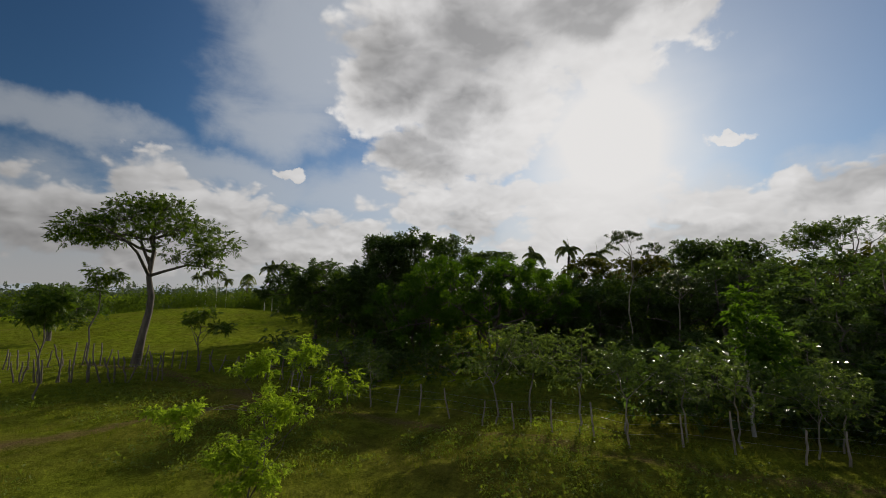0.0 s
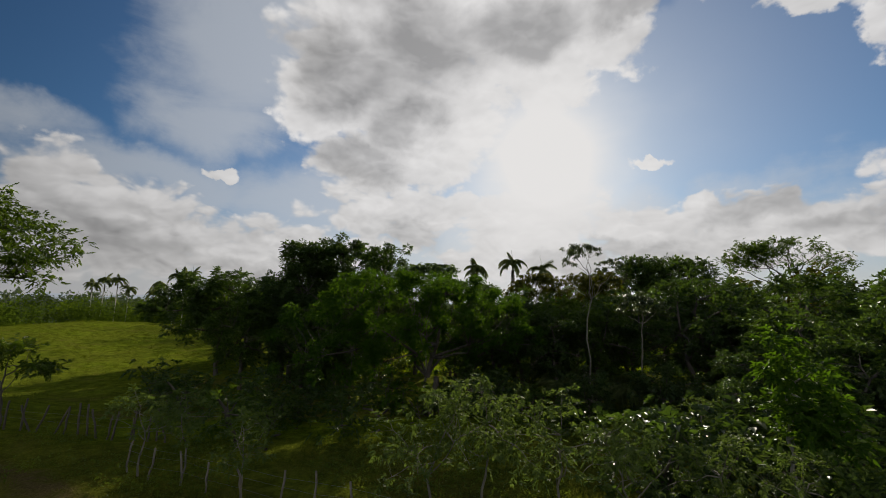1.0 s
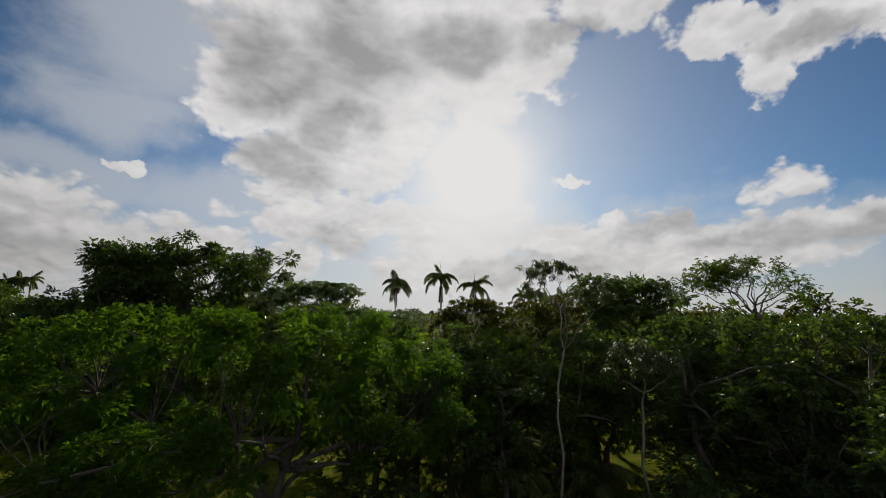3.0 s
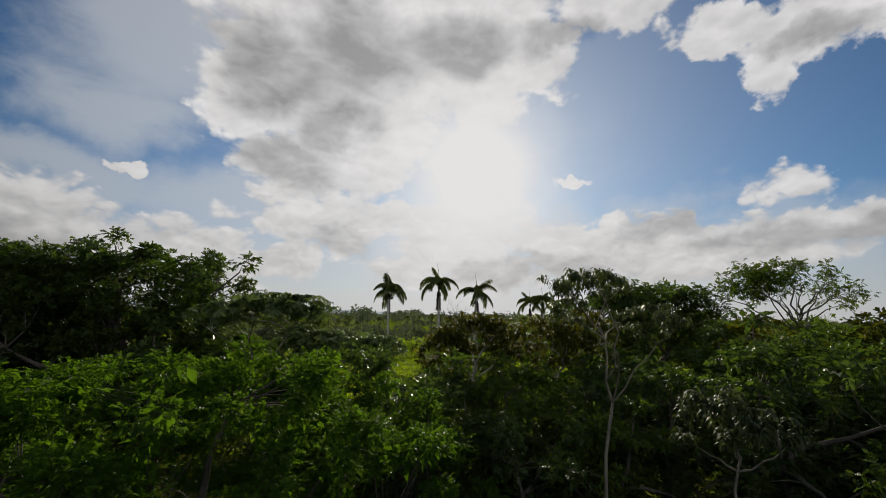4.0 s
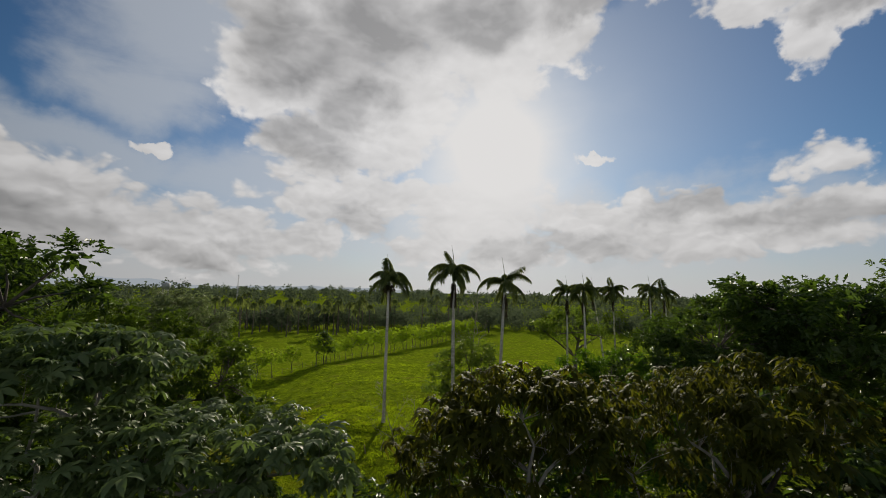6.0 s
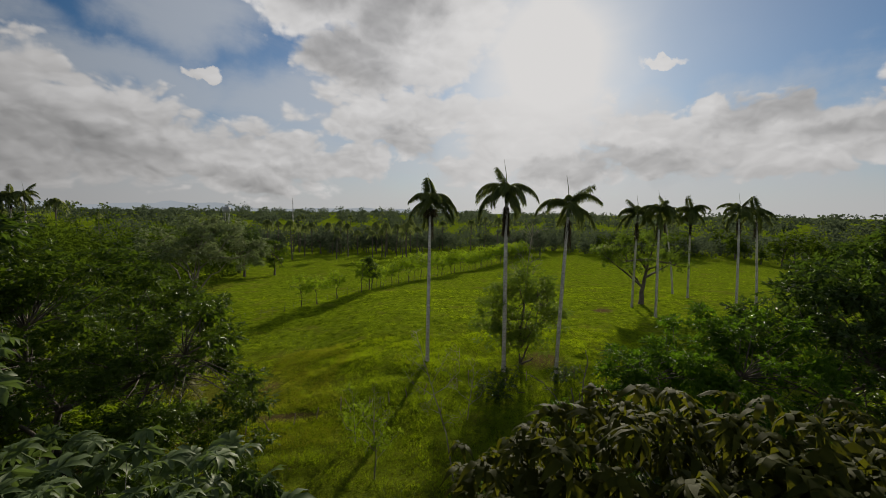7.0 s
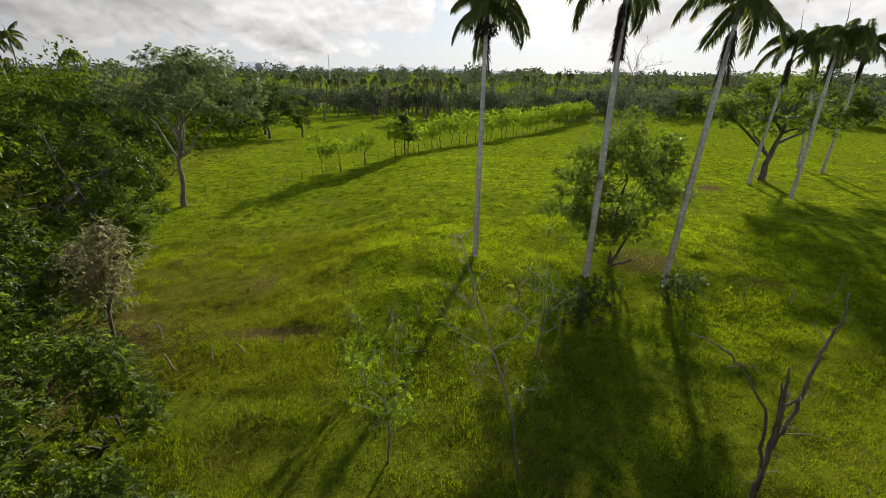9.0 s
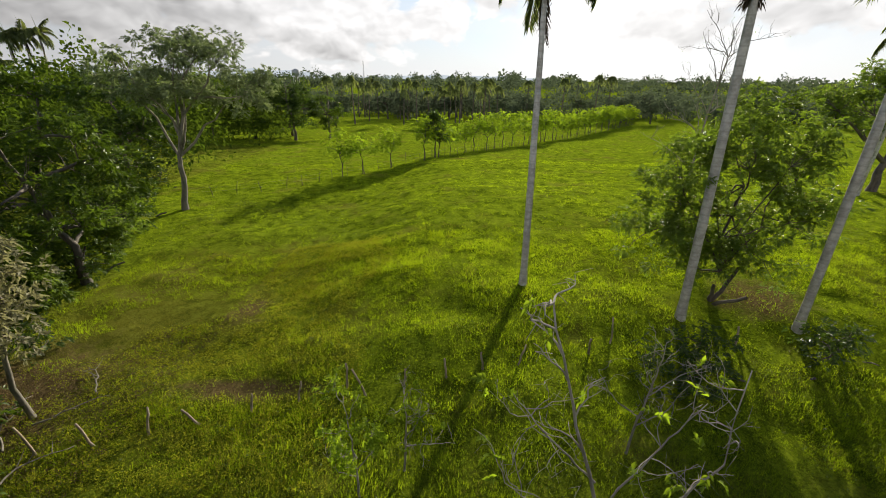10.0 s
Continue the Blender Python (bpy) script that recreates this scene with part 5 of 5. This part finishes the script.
for k, (x, y) in enumerate(along(ROW[2:], 2.7, 10, 0.4)):
    far = y > 124
    sapling(x, y, land1(x, y) + (4.6 + 1.6 * rng.random() + (1.0 if far else 0)), 3 + k % 3, 360 * rng.random(), "young trees in the meadow row", "young green tree in the meadow's fence row")
lone("meadow_tree", "compact dark young tree in the meadow's fence row", 11.9, 114.3, 4.4, [(11.9, 114.3, 1.6, 1.5, 1.5, 2.0)], 2600, fork=(11.9, 114.3, 0), trunk_r=0.1, clumps=30,
     leaf=0.28, spread=0.9, seed=47, leafmat=LEAF_DARK)

# ------------------------------------------------------------ bare young trees of the meadow


def bare_tree(name, label, x, y, height, r, seed, forks, leaves=0, lean=(0, 0), leafmat=None, split=0.0):
    """A leafless tree: trunk, crooked branches and twigs. split: height share at which it parts into stems."""
    rng = np.random.default_rng(seed)
    ob = thing(name, x, y, land1(x, y), label, "tree")
    sh, tips = Shape(), []

    def grow(a, d, length, rad, level):
        n = 7
        pts = [np.array(a, float)]
        d = np.array(d, float)
        for _ in range(n - 1):
            d = unit(d + rng.normal(size=3) * ((0.07 if split else 0.06) if level == 0 else 0.26) + np.array([0, 0, 0.06]))
            pts.append(pts[-1] + d * length / (n - 1))
        sh.tube(pts, rad * np.linspace(1.0, 0.35 if level else 0.42, n), 7 if level == 0 else 5)
        tips.append(pts[-1])
        if level < 3:
            for k in range(forks[level]):
                i = int(rng.integers(2 if level == 0 else 1, n))
                side = unit(rng.normal(size=3) * np.array([1, 1, 0.35]))
                grow(pts[i], unit(d * 0.7 + side * 0.75 + np.array([0, 0, 0.3])), length * (0.20 + 0.16 * rng.random()) * (1.0 if level == 0 else 1.25), rad * (0.5 - 0.03 * i), level + 1)

    if split:
        for k in range(3):
            a = 2.1 * k + 0.4
            grow((0, 0, height * split), unit(np.array([math.cos(a) * 0.18 + lean[0], math.sin(a) * 0.2 + lean[1], 1.0])), height * (1 - split) * (0.8 + 0.3 * rng.random()), r * 0.62, 0)
        sh.tube([(0, 0, -0.3), (0.02, 0, height * split * 0.5), (0, 0, height * split + 0.1)], [r * 1.3, r * 1.05, r * 0.95], 9)
    else:
        grow((0, 0, -0.3), unit(np.array([lean[0], lean[1], 1.0])), height + 0.3, r, 0)
    part("trunk", sh.mesh("bare_wood", BARK_DEAD if not split else BARK_GREY, True), ob)
    if leaves:
        g, t = Shape(), np.array(tips)
        at = t[rng.integers(len(t), size=leaves)] + rng.normal(size=(leaves, 3)) * 0.16
        add_leaves(g, at, rng.normal(size=(leaves, 3)), 0.08, 0.045, rng)
        part("crown", g.mesh("sparse_leaves", leafmat or LEAF_LIME), ob, "sparse young leaves")
    return ob


def limbed_tree(name, label, x, y, limbs, seed, bark, twigs=5, leaves=0, reach=0.7, slim=0.68):
    """A bare tree of given limbs: each a line of points above the foot, with its radius; crooked twigs grow along them."""
    rng = np.random.default_rng(seed)
    ob = thing(name, x, y, land1(x, y), label, "tree")
    tips, trunk = [], None
    for k, (radius, line) in enumerate(limbs):
        line = np.array(line, float)
        q = np.linspace(0, len(line) - 1, 4 * len(line))
        pts = np.stack([np.interp(q, np.arange(len(line)), line[:, c]) for c in range(3)], 1)
        pts[1:-1] += rng.normal(size=(len(pts) - 2, 3)) * radius * 0.32
        sh = Shape()
        sh.tube(pts, radius * slim * np.linspace(1.25 if k == 0 else 1.0, 0.3, len(pts)), 8)
        me = sh.mesh("trunk" if k == 0 else "limb", bark, True)
        trunk = part("trunk", me, ob) if k == 0 else trunk
        if k:
            part("limb", me, trunk)
        fine = Shape()
        for _ in range(twigs if k else twigs + 3):
            i = int(rng.integers(len(pts) // 3, len(pts)))
            d = unit(rng.normal(size=3) * np.array([1, 1, 0.5]) + np.array([0, 0, 0.45]))
            step, p = [pts[i]], pts[i]
            for _ in range(6):
                d = unit(d + rng.normal(size=3) * 0.42 + np.array([0, 0, 0.12]))
                p = p + d * reach * (0.12 + 0.1 * rng.random())
                step.append(p)
            fine.tube(step, radius * np.linspace(0.30, 0.08, 7), 5)
            tips.append(p)
            tips.append(step[4])
            for j in (2, 3, 4, 5):
                e = unit(d + rng.normal(size=3) * 0.9)
                fine.tube([step[j], step[j] + e * reach * 0.16, step[j] + unit(e + rng.normal(size=3) * 0.5) * reach * 0.34], radius * np.array([0.14, 0.1, 0.05]), 4)
                tips.append(step[j] + e * reach * 0.25)
        tagged(part("twig", fine.mesh("twigs", bark, True), trunk), kind="stuff")
    if leaves:
        g, t = Shape(), np.array(tips)
        hub = t[rng.integers(len(t), size=leaves // 7)] + rng.normal(size=(leaves // 7, 3)) * 0.1
        add_sprays(g, hub, rng.normal(size=hub.shape), 0.095, rng)
        part("crown", g.mesh("sparse_leaves", LEAF_LIME), ob, "sparse young leaves")
    return ob


limbed_tree("bare_sapling", "nearly bare young tree with sparse green leaves in the meadow", 13.0, 64.3,
            [(0.05, [(0, 0, -0.3), (0.05, 0, 1.4), (-0.02, 0, 2.8), (-0.1, 0.05, 4.3)]), (0.026, [(0.04, 0, 1.5), (-0.4, 0.1, 2.0), (-0.9, 0.2, 2.2)]),
             (0.026, [(0.03, 0, 1.8), (0.4, -0.1, 2.5), (0.7, -0.2, 3.2)]), (0.024, [(0, 0, 2.4), (-0.4, -0.2, 3.1), (-0.6, -0.3, 3.8)]), (0.022, [(0.05, 0, 1.0), (0.5, 0.3, 1.3), (0.9, 0.4, 1.8)])],
            61, BARK_DEAD, 5, 1900)
limbed_tree("bare_sapling", "leafless grey young tree with crooked wide-spread branches in the meadow", 17.05, 63.4,
            [(0.048, [(0, 0, -0.3), (-0.45, 0.15, 2.4), (-1.12, 0.4, 4.7), (-1.6, 0.6, 6.2), (-1.95, 0.8, 7.6)]),
             (0.030, [(-1.05, 0.4, 4.5), (-0.4, 0.55, 4.8), (0.25, 0.7, 5.5), (0.3, 0.8, 6.8)]), (0.022, [(-1.2, 0.45, 5.0), (-0.7, 0.5, 5.9), (-0.3, 0.5, 6.6)]),
             (0.025, [(-1.05, 0.4, 4.4), (-1.7, 0.5, 4.8), (-2.3, 0.7, 5.1)]), (0.021, [(-1.3, 0.5, 5.4), (-1.9, 0.6, 6.0), (-2.3, 0.7, 6.5)]), (0.018, [(-0.6, 0.2, 3.0), (-0.1, 0.2, 3.3), (0.4, 0.3, 3.2)]),
             (0.018, [(-0.75, 0.3, 3.5), (-1.3, 0.3, 3.8), (-1.7, 0.4, 3.7)])], 62, BARK_DEAD, 8, 260)
limbed_tree("dead_tree", "dead forked tree with broken upright limbs in the meadow", 22.98, 61.85,
            [(0.078, [(0, 0, -0.3), (-0.14, 0, 1.0), (-0.22, 0, 2.2), (-0.27, 0.02, 3.1), (-0.41, 0.03, 4.4), (-0.59, 0.05, 5.4)]),
             (0.056, [(-0.24, 0, 2.9), (-0.05, 0, 3.8), (-0.01, 0.05, 4.9), (0.07, 0.1, 5.9), (0.23, 0.1, 6.5), (0.11, 0.1, 7.25)]),
             (0.048, [(-0.2, 0, 2.0), (-0.5, 0, 2.9), (-0.73, 0, 4.1), (-1.44, 0.1, 5.1), (-2.1, 0.2, 5.8)]), (0.022, [(-2.0, 0.15, 5.7), (-2.6, 0.2, 6.1), (-3.2, 0.2, 6.3)]),
             (0.044, [(-0.3, 0, 3.2), (-0.55, -0.05, 4.3), (-0.78, -0.1, 5.1)]), (0.036, [(-0.4, 0, 4.3), (-0.13, -0.1, 4.6), (-0.28, -0.1, 5.3)]),
             (0.05, [(-0.06, -0.05, -0.2), (-0.34, -0.05, 1.4), (-0.3, -0.02, 2.2)]), (0.016, [(-0.25, 0, 3.4), (0.3, -0.2, 3.6), (0.8, -0.3, 3.5)]), (0.016, [(-0.2, 0, 1.7), (-0.7, -0.2, 2.0), (-1.1, -0.3, 2.3)])],
            63, BARK_GREY, 2, 0, 0.5, 1.0)
limbed_tree("bare_sapling", "leafless grey young tree with long bent branches", 18.9, 68.9,
            [(0.045, [(0, 0, -0.3), (0.1, 0, 1.2), (0.3, 0, 2.4), (0.35, 0, 3.6)]), (0.03, [(0.1, 0, 1.0), (0.8, 0, 1.5), (1.3, 0.1, 2.4)]), (0.028, [(0.1, 0, 1.3), (-0.6, 0.1, 1.8), (-1.1, 0.1, 2.7)]),
             (0.024, [(0.25, 0, 2.0), (0.9, -0.1, 2.8), (1.5, -0.1, 3.0)])], 64, BARK_DEAD, 7, 60)
limbed_tree("bare_sapling", "small bare young tree with tufts of new leaves", 11.9, 67.6,
            [(0.04, [(0, 0, -0.3), (-0.05, 0, 1.0), (-0.1, 0, 2.1), (-0.2, 0, 3.0)]), (0.024, [(0, 0, 0.7), (-0.5, 0, 0.9), (-0.8, 0, 1.5)]), (0.024, [(-0.05, 0, 0.9), (0.4, 0, 1.6), (0.6, 0, 2.3)])],
            65, BARK_DEAD, 5, 1600)
limbed_tree("bare_sapling", "leafless pale young tree by the post fence", 12.9, 68.4,
            [(0.04, [(0, 0, -0.3), (0.05, 0, 0.9), (0.1, 0, 1.9), (0.05, 0, 2.7)]), (0.028, [(0.05, 0, 0.9), (0.6, 0, 1.0), (1.2, 0, 1.05)]), (0.022, [(0.05, 0, 1.2), (0.4, 0, 1.7), (0.5, 0, 2.4)])],
            67, BARK_DEAD, 5, 200)
bare_tree("bare_tree", "leafless fine-twigged tree behind the palms", 29.5, 88.0, 9.4, 0.085, 66, (16, 7, 3), 90, (0.04, 0.0))

# fallen branches at the wood's rim
for k, (x, y, turn) in enumerate([(2.4, 70.2, 30), (1.2, 69.4, 110), (3.0, 68.2, 70), (-0.4, 67.6, 20), (1.8, 71.6, 150), (0.2, 70.0, 65)]):
    rng = np.random.default_rng(900 + k)
    sh = Shape()
    s = np.linspace(-0.9, 0.9, 9)
    main = np.stack([s, 0.25 * np.sin(2.2 * s + k) + 0.03 * rng.normal(size=9), 0.10 + 0.08 * np.cos(1.7 * s) + 0.025 * rng.normal(size=9)], 1)
    sh.tube(main, np.linspace(0.032, 0.008, 9), 6)
    for q in (3, 4, 6):
        d = unit(np.array([0.7, rng.normal() * 0.7, 0.35 + 0.3 * rng.random()]))
        sh.tube(bend(main[q], main[q] + d * (0.35 + 0.3 * rng.random()), rng, 0.12, 5), np.linspace(0.014, 0.004, 5), 5)
    ob = new("fallen_branch", sh.mesh("fallen_branch", BARK_GREY, True))
    ob.matrix_basis = pose(x, y, land1(x, y), 0, 0, turn)
    tagged(ob, "grey forked fallen branch lying in the grass", "branch", "fallen branches")

# ------------------------------------------------------------ far woods, palms, ridge, masts


def woods(name, label, seed, count, place, tall, wide, leaves, leaf, mat):
    rng = np.random.default_rng(seed)
    sh = Shape()
    x, y = place(rng, count)
    g = land(x, y)
    hgt = tall[0] + (tall[1] - tall[0]) * (0.3 + 0.9 * vnoise(x, y, 0.02)) * rng.random(count) ** 1.8 * 1.45
    rad = wide * (0.7 + 0.6 * rng.random(count))
    q = unit(rng.normal(size=(count, leaves, 3)) + np.array([0, 0, 0.25]))
    q = q * (0.55 + 0.5 * rng.random((count, leaves, 1)))
    lump = 1 + 0.35 * np.sin(q[..., :1] * 5 + rng.random((count, 1, 1)) * 6) * np.sin(q[..., 1:2] * 5 + rng.random((count, 1, 1)) * 6)
    mid = np.stack([x, y, g + hgt * 0.58], 1)
    at = mid[:, None] + q * lump * np.stack([rad, rad, hgt * 0.44], 1)[:, None]
    at, out = at.reshape(-1, 3), q.reshape(-1, 3)
    L = leaf * (0.6 + 0.8 * rng.random(len(at)))
    add_leaves(sh, at, out + rng.normal(size=out.shape) * 0.6, L, L * 0.65, rng)
    return tagged(new(name, sh.mesh(name, mat)), label, "trees", kind="stuff")


def ring(a0, a1, d0, d1, skip=None):
    """Places round (14, 50), by heading and distance."""

    def place(rng, n):
        a = np.radians(a0 + (a1 - a0) * rng.random(n))
        d = np.sqrt(d0 ** 2 + (d1 ** 2 - d0 ** 2) * rng.random(n))
        return 14 + np.sin(a) * d, 50 + np.cos(a) * d

    return place


woods("far_woods", "dark wooded land beyond the meadow", 81, 640, ring(-80, 95, 185, 340), (3.6, 9.4), 4.8, 120, 1.15, LEAF_FAR_HAZE)
woods("far_woods", "wooded country toward the horizon", 82, 520, ring(-85, 95, 330, 760), (5, 16), 7.0, 100, 2.3, LEAF_FAR_HAZE)
woods("far_woods", "wooded horizon", 83, 600, ring(-90, 95, 760, 1900), (5, 20), 15.0, 45, 6.5, LEAF_FAR_HAZE)
woods("far_woods", "green wood along the meadow's rim", 84, 110, ring(-44, -21, 60, 150), (6, 12), 3.8, 620, 0.44, LEAF_RIM)
woods("far_woods", "dark wood beyond the rising pasture", 87, 60, ring(-66, -40, 122, 168), (7, 11), 4.0, 320, 0.6, LEAF_RIM)
woods("far_woods", "dark green wood beyond the royal palms", 85, 80, ring(58, 95, 60, 190), (8, 13), 3.8, 600, 0.5, LEAF_RIM)
woods("far_woods", "tree groups where the meadow ends", 86, 90, ring(-20, 60, 172, 215), (4, 9), 3.4, 300, 0.7, LEAF_FAR_HAZE)


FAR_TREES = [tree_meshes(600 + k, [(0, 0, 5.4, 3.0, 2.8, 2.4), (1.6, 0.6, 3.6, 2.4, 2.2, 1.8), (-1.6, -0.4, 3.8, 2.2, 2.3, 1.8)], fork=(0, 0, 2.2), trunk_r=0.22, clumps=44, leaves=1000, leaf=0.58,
                         spread=1.0, leafmat=LEAF_FAR_HAZE if k else LEAF_RIM, shell=0.5, twigs=False) for k in range(3)]
FIRST_FAR = {}
rng = np.random.default_rng(33)
for k in range(66):
    a, d = radians(-26 + 60 * rng.random() if k % 3 else 30 + 35 * rng.random()), 158 + 46 * rng.random()
    x, y, kind = 14 + math.sin(a) * d, 50 + math.cos(a) * d, k % 3
    size = (6.0 + 5.5 * rng.random()) / 7.9
    if kind not in FIRST_FAR:
        FIRST_FAR[kind] = plant("broadleaf_tree", FAR_TREES[kind], x, y, "round-crowned tree where the meadow ends", "tree", "trees beyond the meadow", 0, size)
    else:
        ob = copy_thing(FIRST_FAR[kind], pose(x, y, land1(x, y), 0, 0, 360 * rng.random()))
        ob.scale = (size, size, size)


def far_palm_meshes(seed):
    rng = np.random.default_rng(seed)
    sh = Shape()
    s = np.linspace(0, 1, 5)
    sh.tube(np.stack([0.3 * s, 0.1 * s, -0.3 + 9.3 * s], 1), np.linspace(0.19, 0.10, 5), 7)
    trunk = sh.mesh("far_palm_trunk", BARK, True)
    sh = Shape()
    for k in range(15):
        a, e = 2.4 * k, (1.35, 1.0, 0.6, 0.15)[k % 4]
        t = np.linspace(0.12, 1, 12)
        r = 2.0 * t
        z = 9.2 + r * math.sin(e) * (1.45 - t * 0.75) - 2.1 * t ** 2.4
        hz = max(math.cos(e), 0.3)
        base = np.stack([0.3 + r * hz * math.cos(a), 0.1 + r * hz * math.sin(a), z], 1)
        for sg in (-1, 1):
            al = np.array([math.cos(a) * 0.35 - sg * math.sin(a) * 0.45, math.sin(a) * 0.35 + sg * math.cos(a) * 0.45, -1.0])
            add_leaves(sh, base, np.tile(al, (12, 1)) + rng.normal(size=(12, 3)) * 0.1, 0.75, 0.2, rng)
    return trunk, sh.mesh("far_palm_crown", FROND)


FAR_PALM = far_palm_meshes(91)
first = None
rng = np.random.default_rng(14)
for k, (x, y, top) in enumerate([(-80, 150, 12.4), (-84, 150, 12.2), (-88, 152, 10.9), (-76, 149, 9.6), (-71, 152, 8.6), (-50.4, 131, 13.6), (-52.0, 130, 13.4), (-53.7, 128.4, 12.7)]):
    palm(x, y, top, (0.4 * math.sin(k * 2.0), 0.3), 40 + k, "royal palm standing above the wood beyond the pasture", group="palms beyond the pasture", count=13)
SPOTS = [(52, 214, 8.8), (66, 222, 10), (72, 226, 9.6), (43, 232, 7.8), (-92, 200, 15)]
for k in range(30):
    a, d = radians(-15 + 21 * rng.random()), 138 + 42 * rng.random()
    x, y = 14 + math.sin(a) * d, 50 + math.cos(a) * d
    SPOTS.append((x, y, land1(x, y) + 9.5 + 4.5 * rng.random()))
for k in range(34):
    a, d = radians(-70 + 150 * rng.random()), 260 + 330 * rng.random()
    x, y = 14 + math.sin(a) * d, 50 + math.cos(a) * d
    SPOTS.append((x, y, land1(x, y) + 11 + 5 * rng.random()))
for x, y, top in SPOTS:
    size = (top - land1(x, y)) / 10.2
    if first is None:
        first = plant("royal_palm", FAR_PALM, x, y, "distant royal palm above the woods", "palm tree", "distant palms", 0, size)
    else:
        ob = copy_thing(first, pose(x, y, land1(x, y), 0, 0, 360 * rng.random()))
        ob.scale = (size, size, size)

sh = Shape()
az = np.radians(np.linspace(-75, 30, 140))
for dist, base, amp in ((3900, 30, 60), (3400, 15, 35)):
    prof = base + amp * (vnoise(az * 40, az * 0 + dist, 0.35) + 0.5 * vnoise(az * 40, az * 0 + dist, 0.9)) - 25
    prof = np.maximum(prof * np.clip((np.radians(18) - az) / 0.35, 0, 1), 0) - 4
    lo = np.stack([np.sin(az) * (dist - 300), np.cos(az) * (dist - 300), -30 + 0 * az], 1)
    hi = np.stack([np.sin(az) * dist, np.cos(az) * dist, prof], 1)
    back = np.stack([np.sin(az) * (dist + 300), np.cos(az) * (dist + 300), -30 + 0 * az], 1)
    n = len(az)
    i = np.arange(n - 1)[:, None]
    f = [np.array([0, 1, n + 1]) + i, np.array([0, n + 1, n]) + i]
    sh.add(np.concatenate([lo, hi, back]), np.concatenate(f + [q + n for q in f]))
tagged(new("far_ridge", sh.mesh("far_ridge", RIDGE_GLOW, True)), "mountain ridge on the horizon, self-lit in hazy blue", "mountains", kind="structure")

# water tank on legs and a slender mast
tx, ty = -104.0, 395.0
tank = thing("water_tower", tx, ty, land1(tx, ty), "grey water tank on tall legs above the woods", "water tower")
sh = Shape()
sh.tube([(0, 0, 13.5), (0, 0, 13.6), (0, 0, 17.4), (0, 0, 18.2)], [2.0, 2.8, 2.8, 0.6], 16)
part("tank", sh.mesh("tank", STEEL, False), tank)
for k in range(4):
    sh = Shape()
    a = math.pi / 4 + k * math.pi / 2
    sh.tube([(2.6 * math.cos(a), 2.6 * math.sin(a), -0.3), (2.0 * math.cos(a), 2.0 * math.sin(a), 13.6)], [0.22, 0.2], 6)
    part("leg", sh.mesh("leg", STEEL), tank)
mx, my = -78.0, 520.0
mast = thing("radio_mast", mx, my, land1(mx, my), "slender lattice radio mast above the woods", "mast")
for k in range(3):
    sh = Shape()
    a = k * 2 * math.pi / 3
    sh.tube([(0.9 * math.cos(a), 0.9 * math.sin(a), -0.3), (0.35 * math.cos(a), 0.35 * math.sin(a), 28)], [0.12, 0.1], 5)
    part("leg", sh.mesh("leg", STEEL), mast)
sh = Shape()
for k in range(20):
    z, r = 1.4 * k, 0.9 - 0.55 * k / 20
    for j in range(3):
        a, c = j * 2 * math.pi / 3, (j + 1) * 2 * math.pi / 3
        sh.tube([(r * math.cos(a), r * math.sin(a), z), (r * math.cos(c), r * math.sin(c), z + 1.4)], [0.06, 0.06], 4)
part("bracing", sh.mesh("bracing", STEEL), mast)

# small house with a pale sheet roof beyond the pasture
hx, hy = -93.0, 82.0
house = thing("house", hx, hy, land1(hx, hy), "small house with pale metal roof beyond the pasture", "house", turn=20)
sh = Shape()
for sx, sy, lx, ly in ((0, -2.5, 7, 0.2), (0, 2.5, 7, 0.2), (-3.4, 0, 0.2, 4.8), (3.4, 0, 0.2, 4.8)):
    v = [(sx + a * lx / 2, sy + c * ly / 2, z) for z in (-0.5, 2.6) for a, c in ((-1, -1), (1, -1), (1, 1), (-1, 1))]
    f = []
    for k in range(4):
        n = (k + 1) % 4
        f += [(k, n, n + 4), (k, n + 4, k + 4)]
    sh.add(v, f + [(4, 5, 6), (4, 6, 7)])
part("wall", sh.mesh("house_wall", plain_material("lime_wash", (0.3, 0.32, 0.33), 0.9)), house, "pale lime-washed wall")
sh = Shape()
for sg in (-1, 1):
    v = [(-4, sg * 3.1, 2.4), (4, sg * 3.1, 2.4), (4, 0, 3.9), (-4, 0, 3.9)]
    v += [(x, y, z + 0.06) for x, y, z in v]
    sh.add(v, [(0, 1, 2), (0, 2, 3), (4, 5, 6), (4, 6, 7), (0, 1, 5), (0, 5, 4), (1, 2, 6), (1, 6, 5), (3, 0, 4), (3, 4, 7)])
part("roof", sh.mesh("house_roof", plain_material("sheet_roof", (0.34, 0.37, 0.40), 0.6, 0.2)), house, "pale corrugated metal roof")
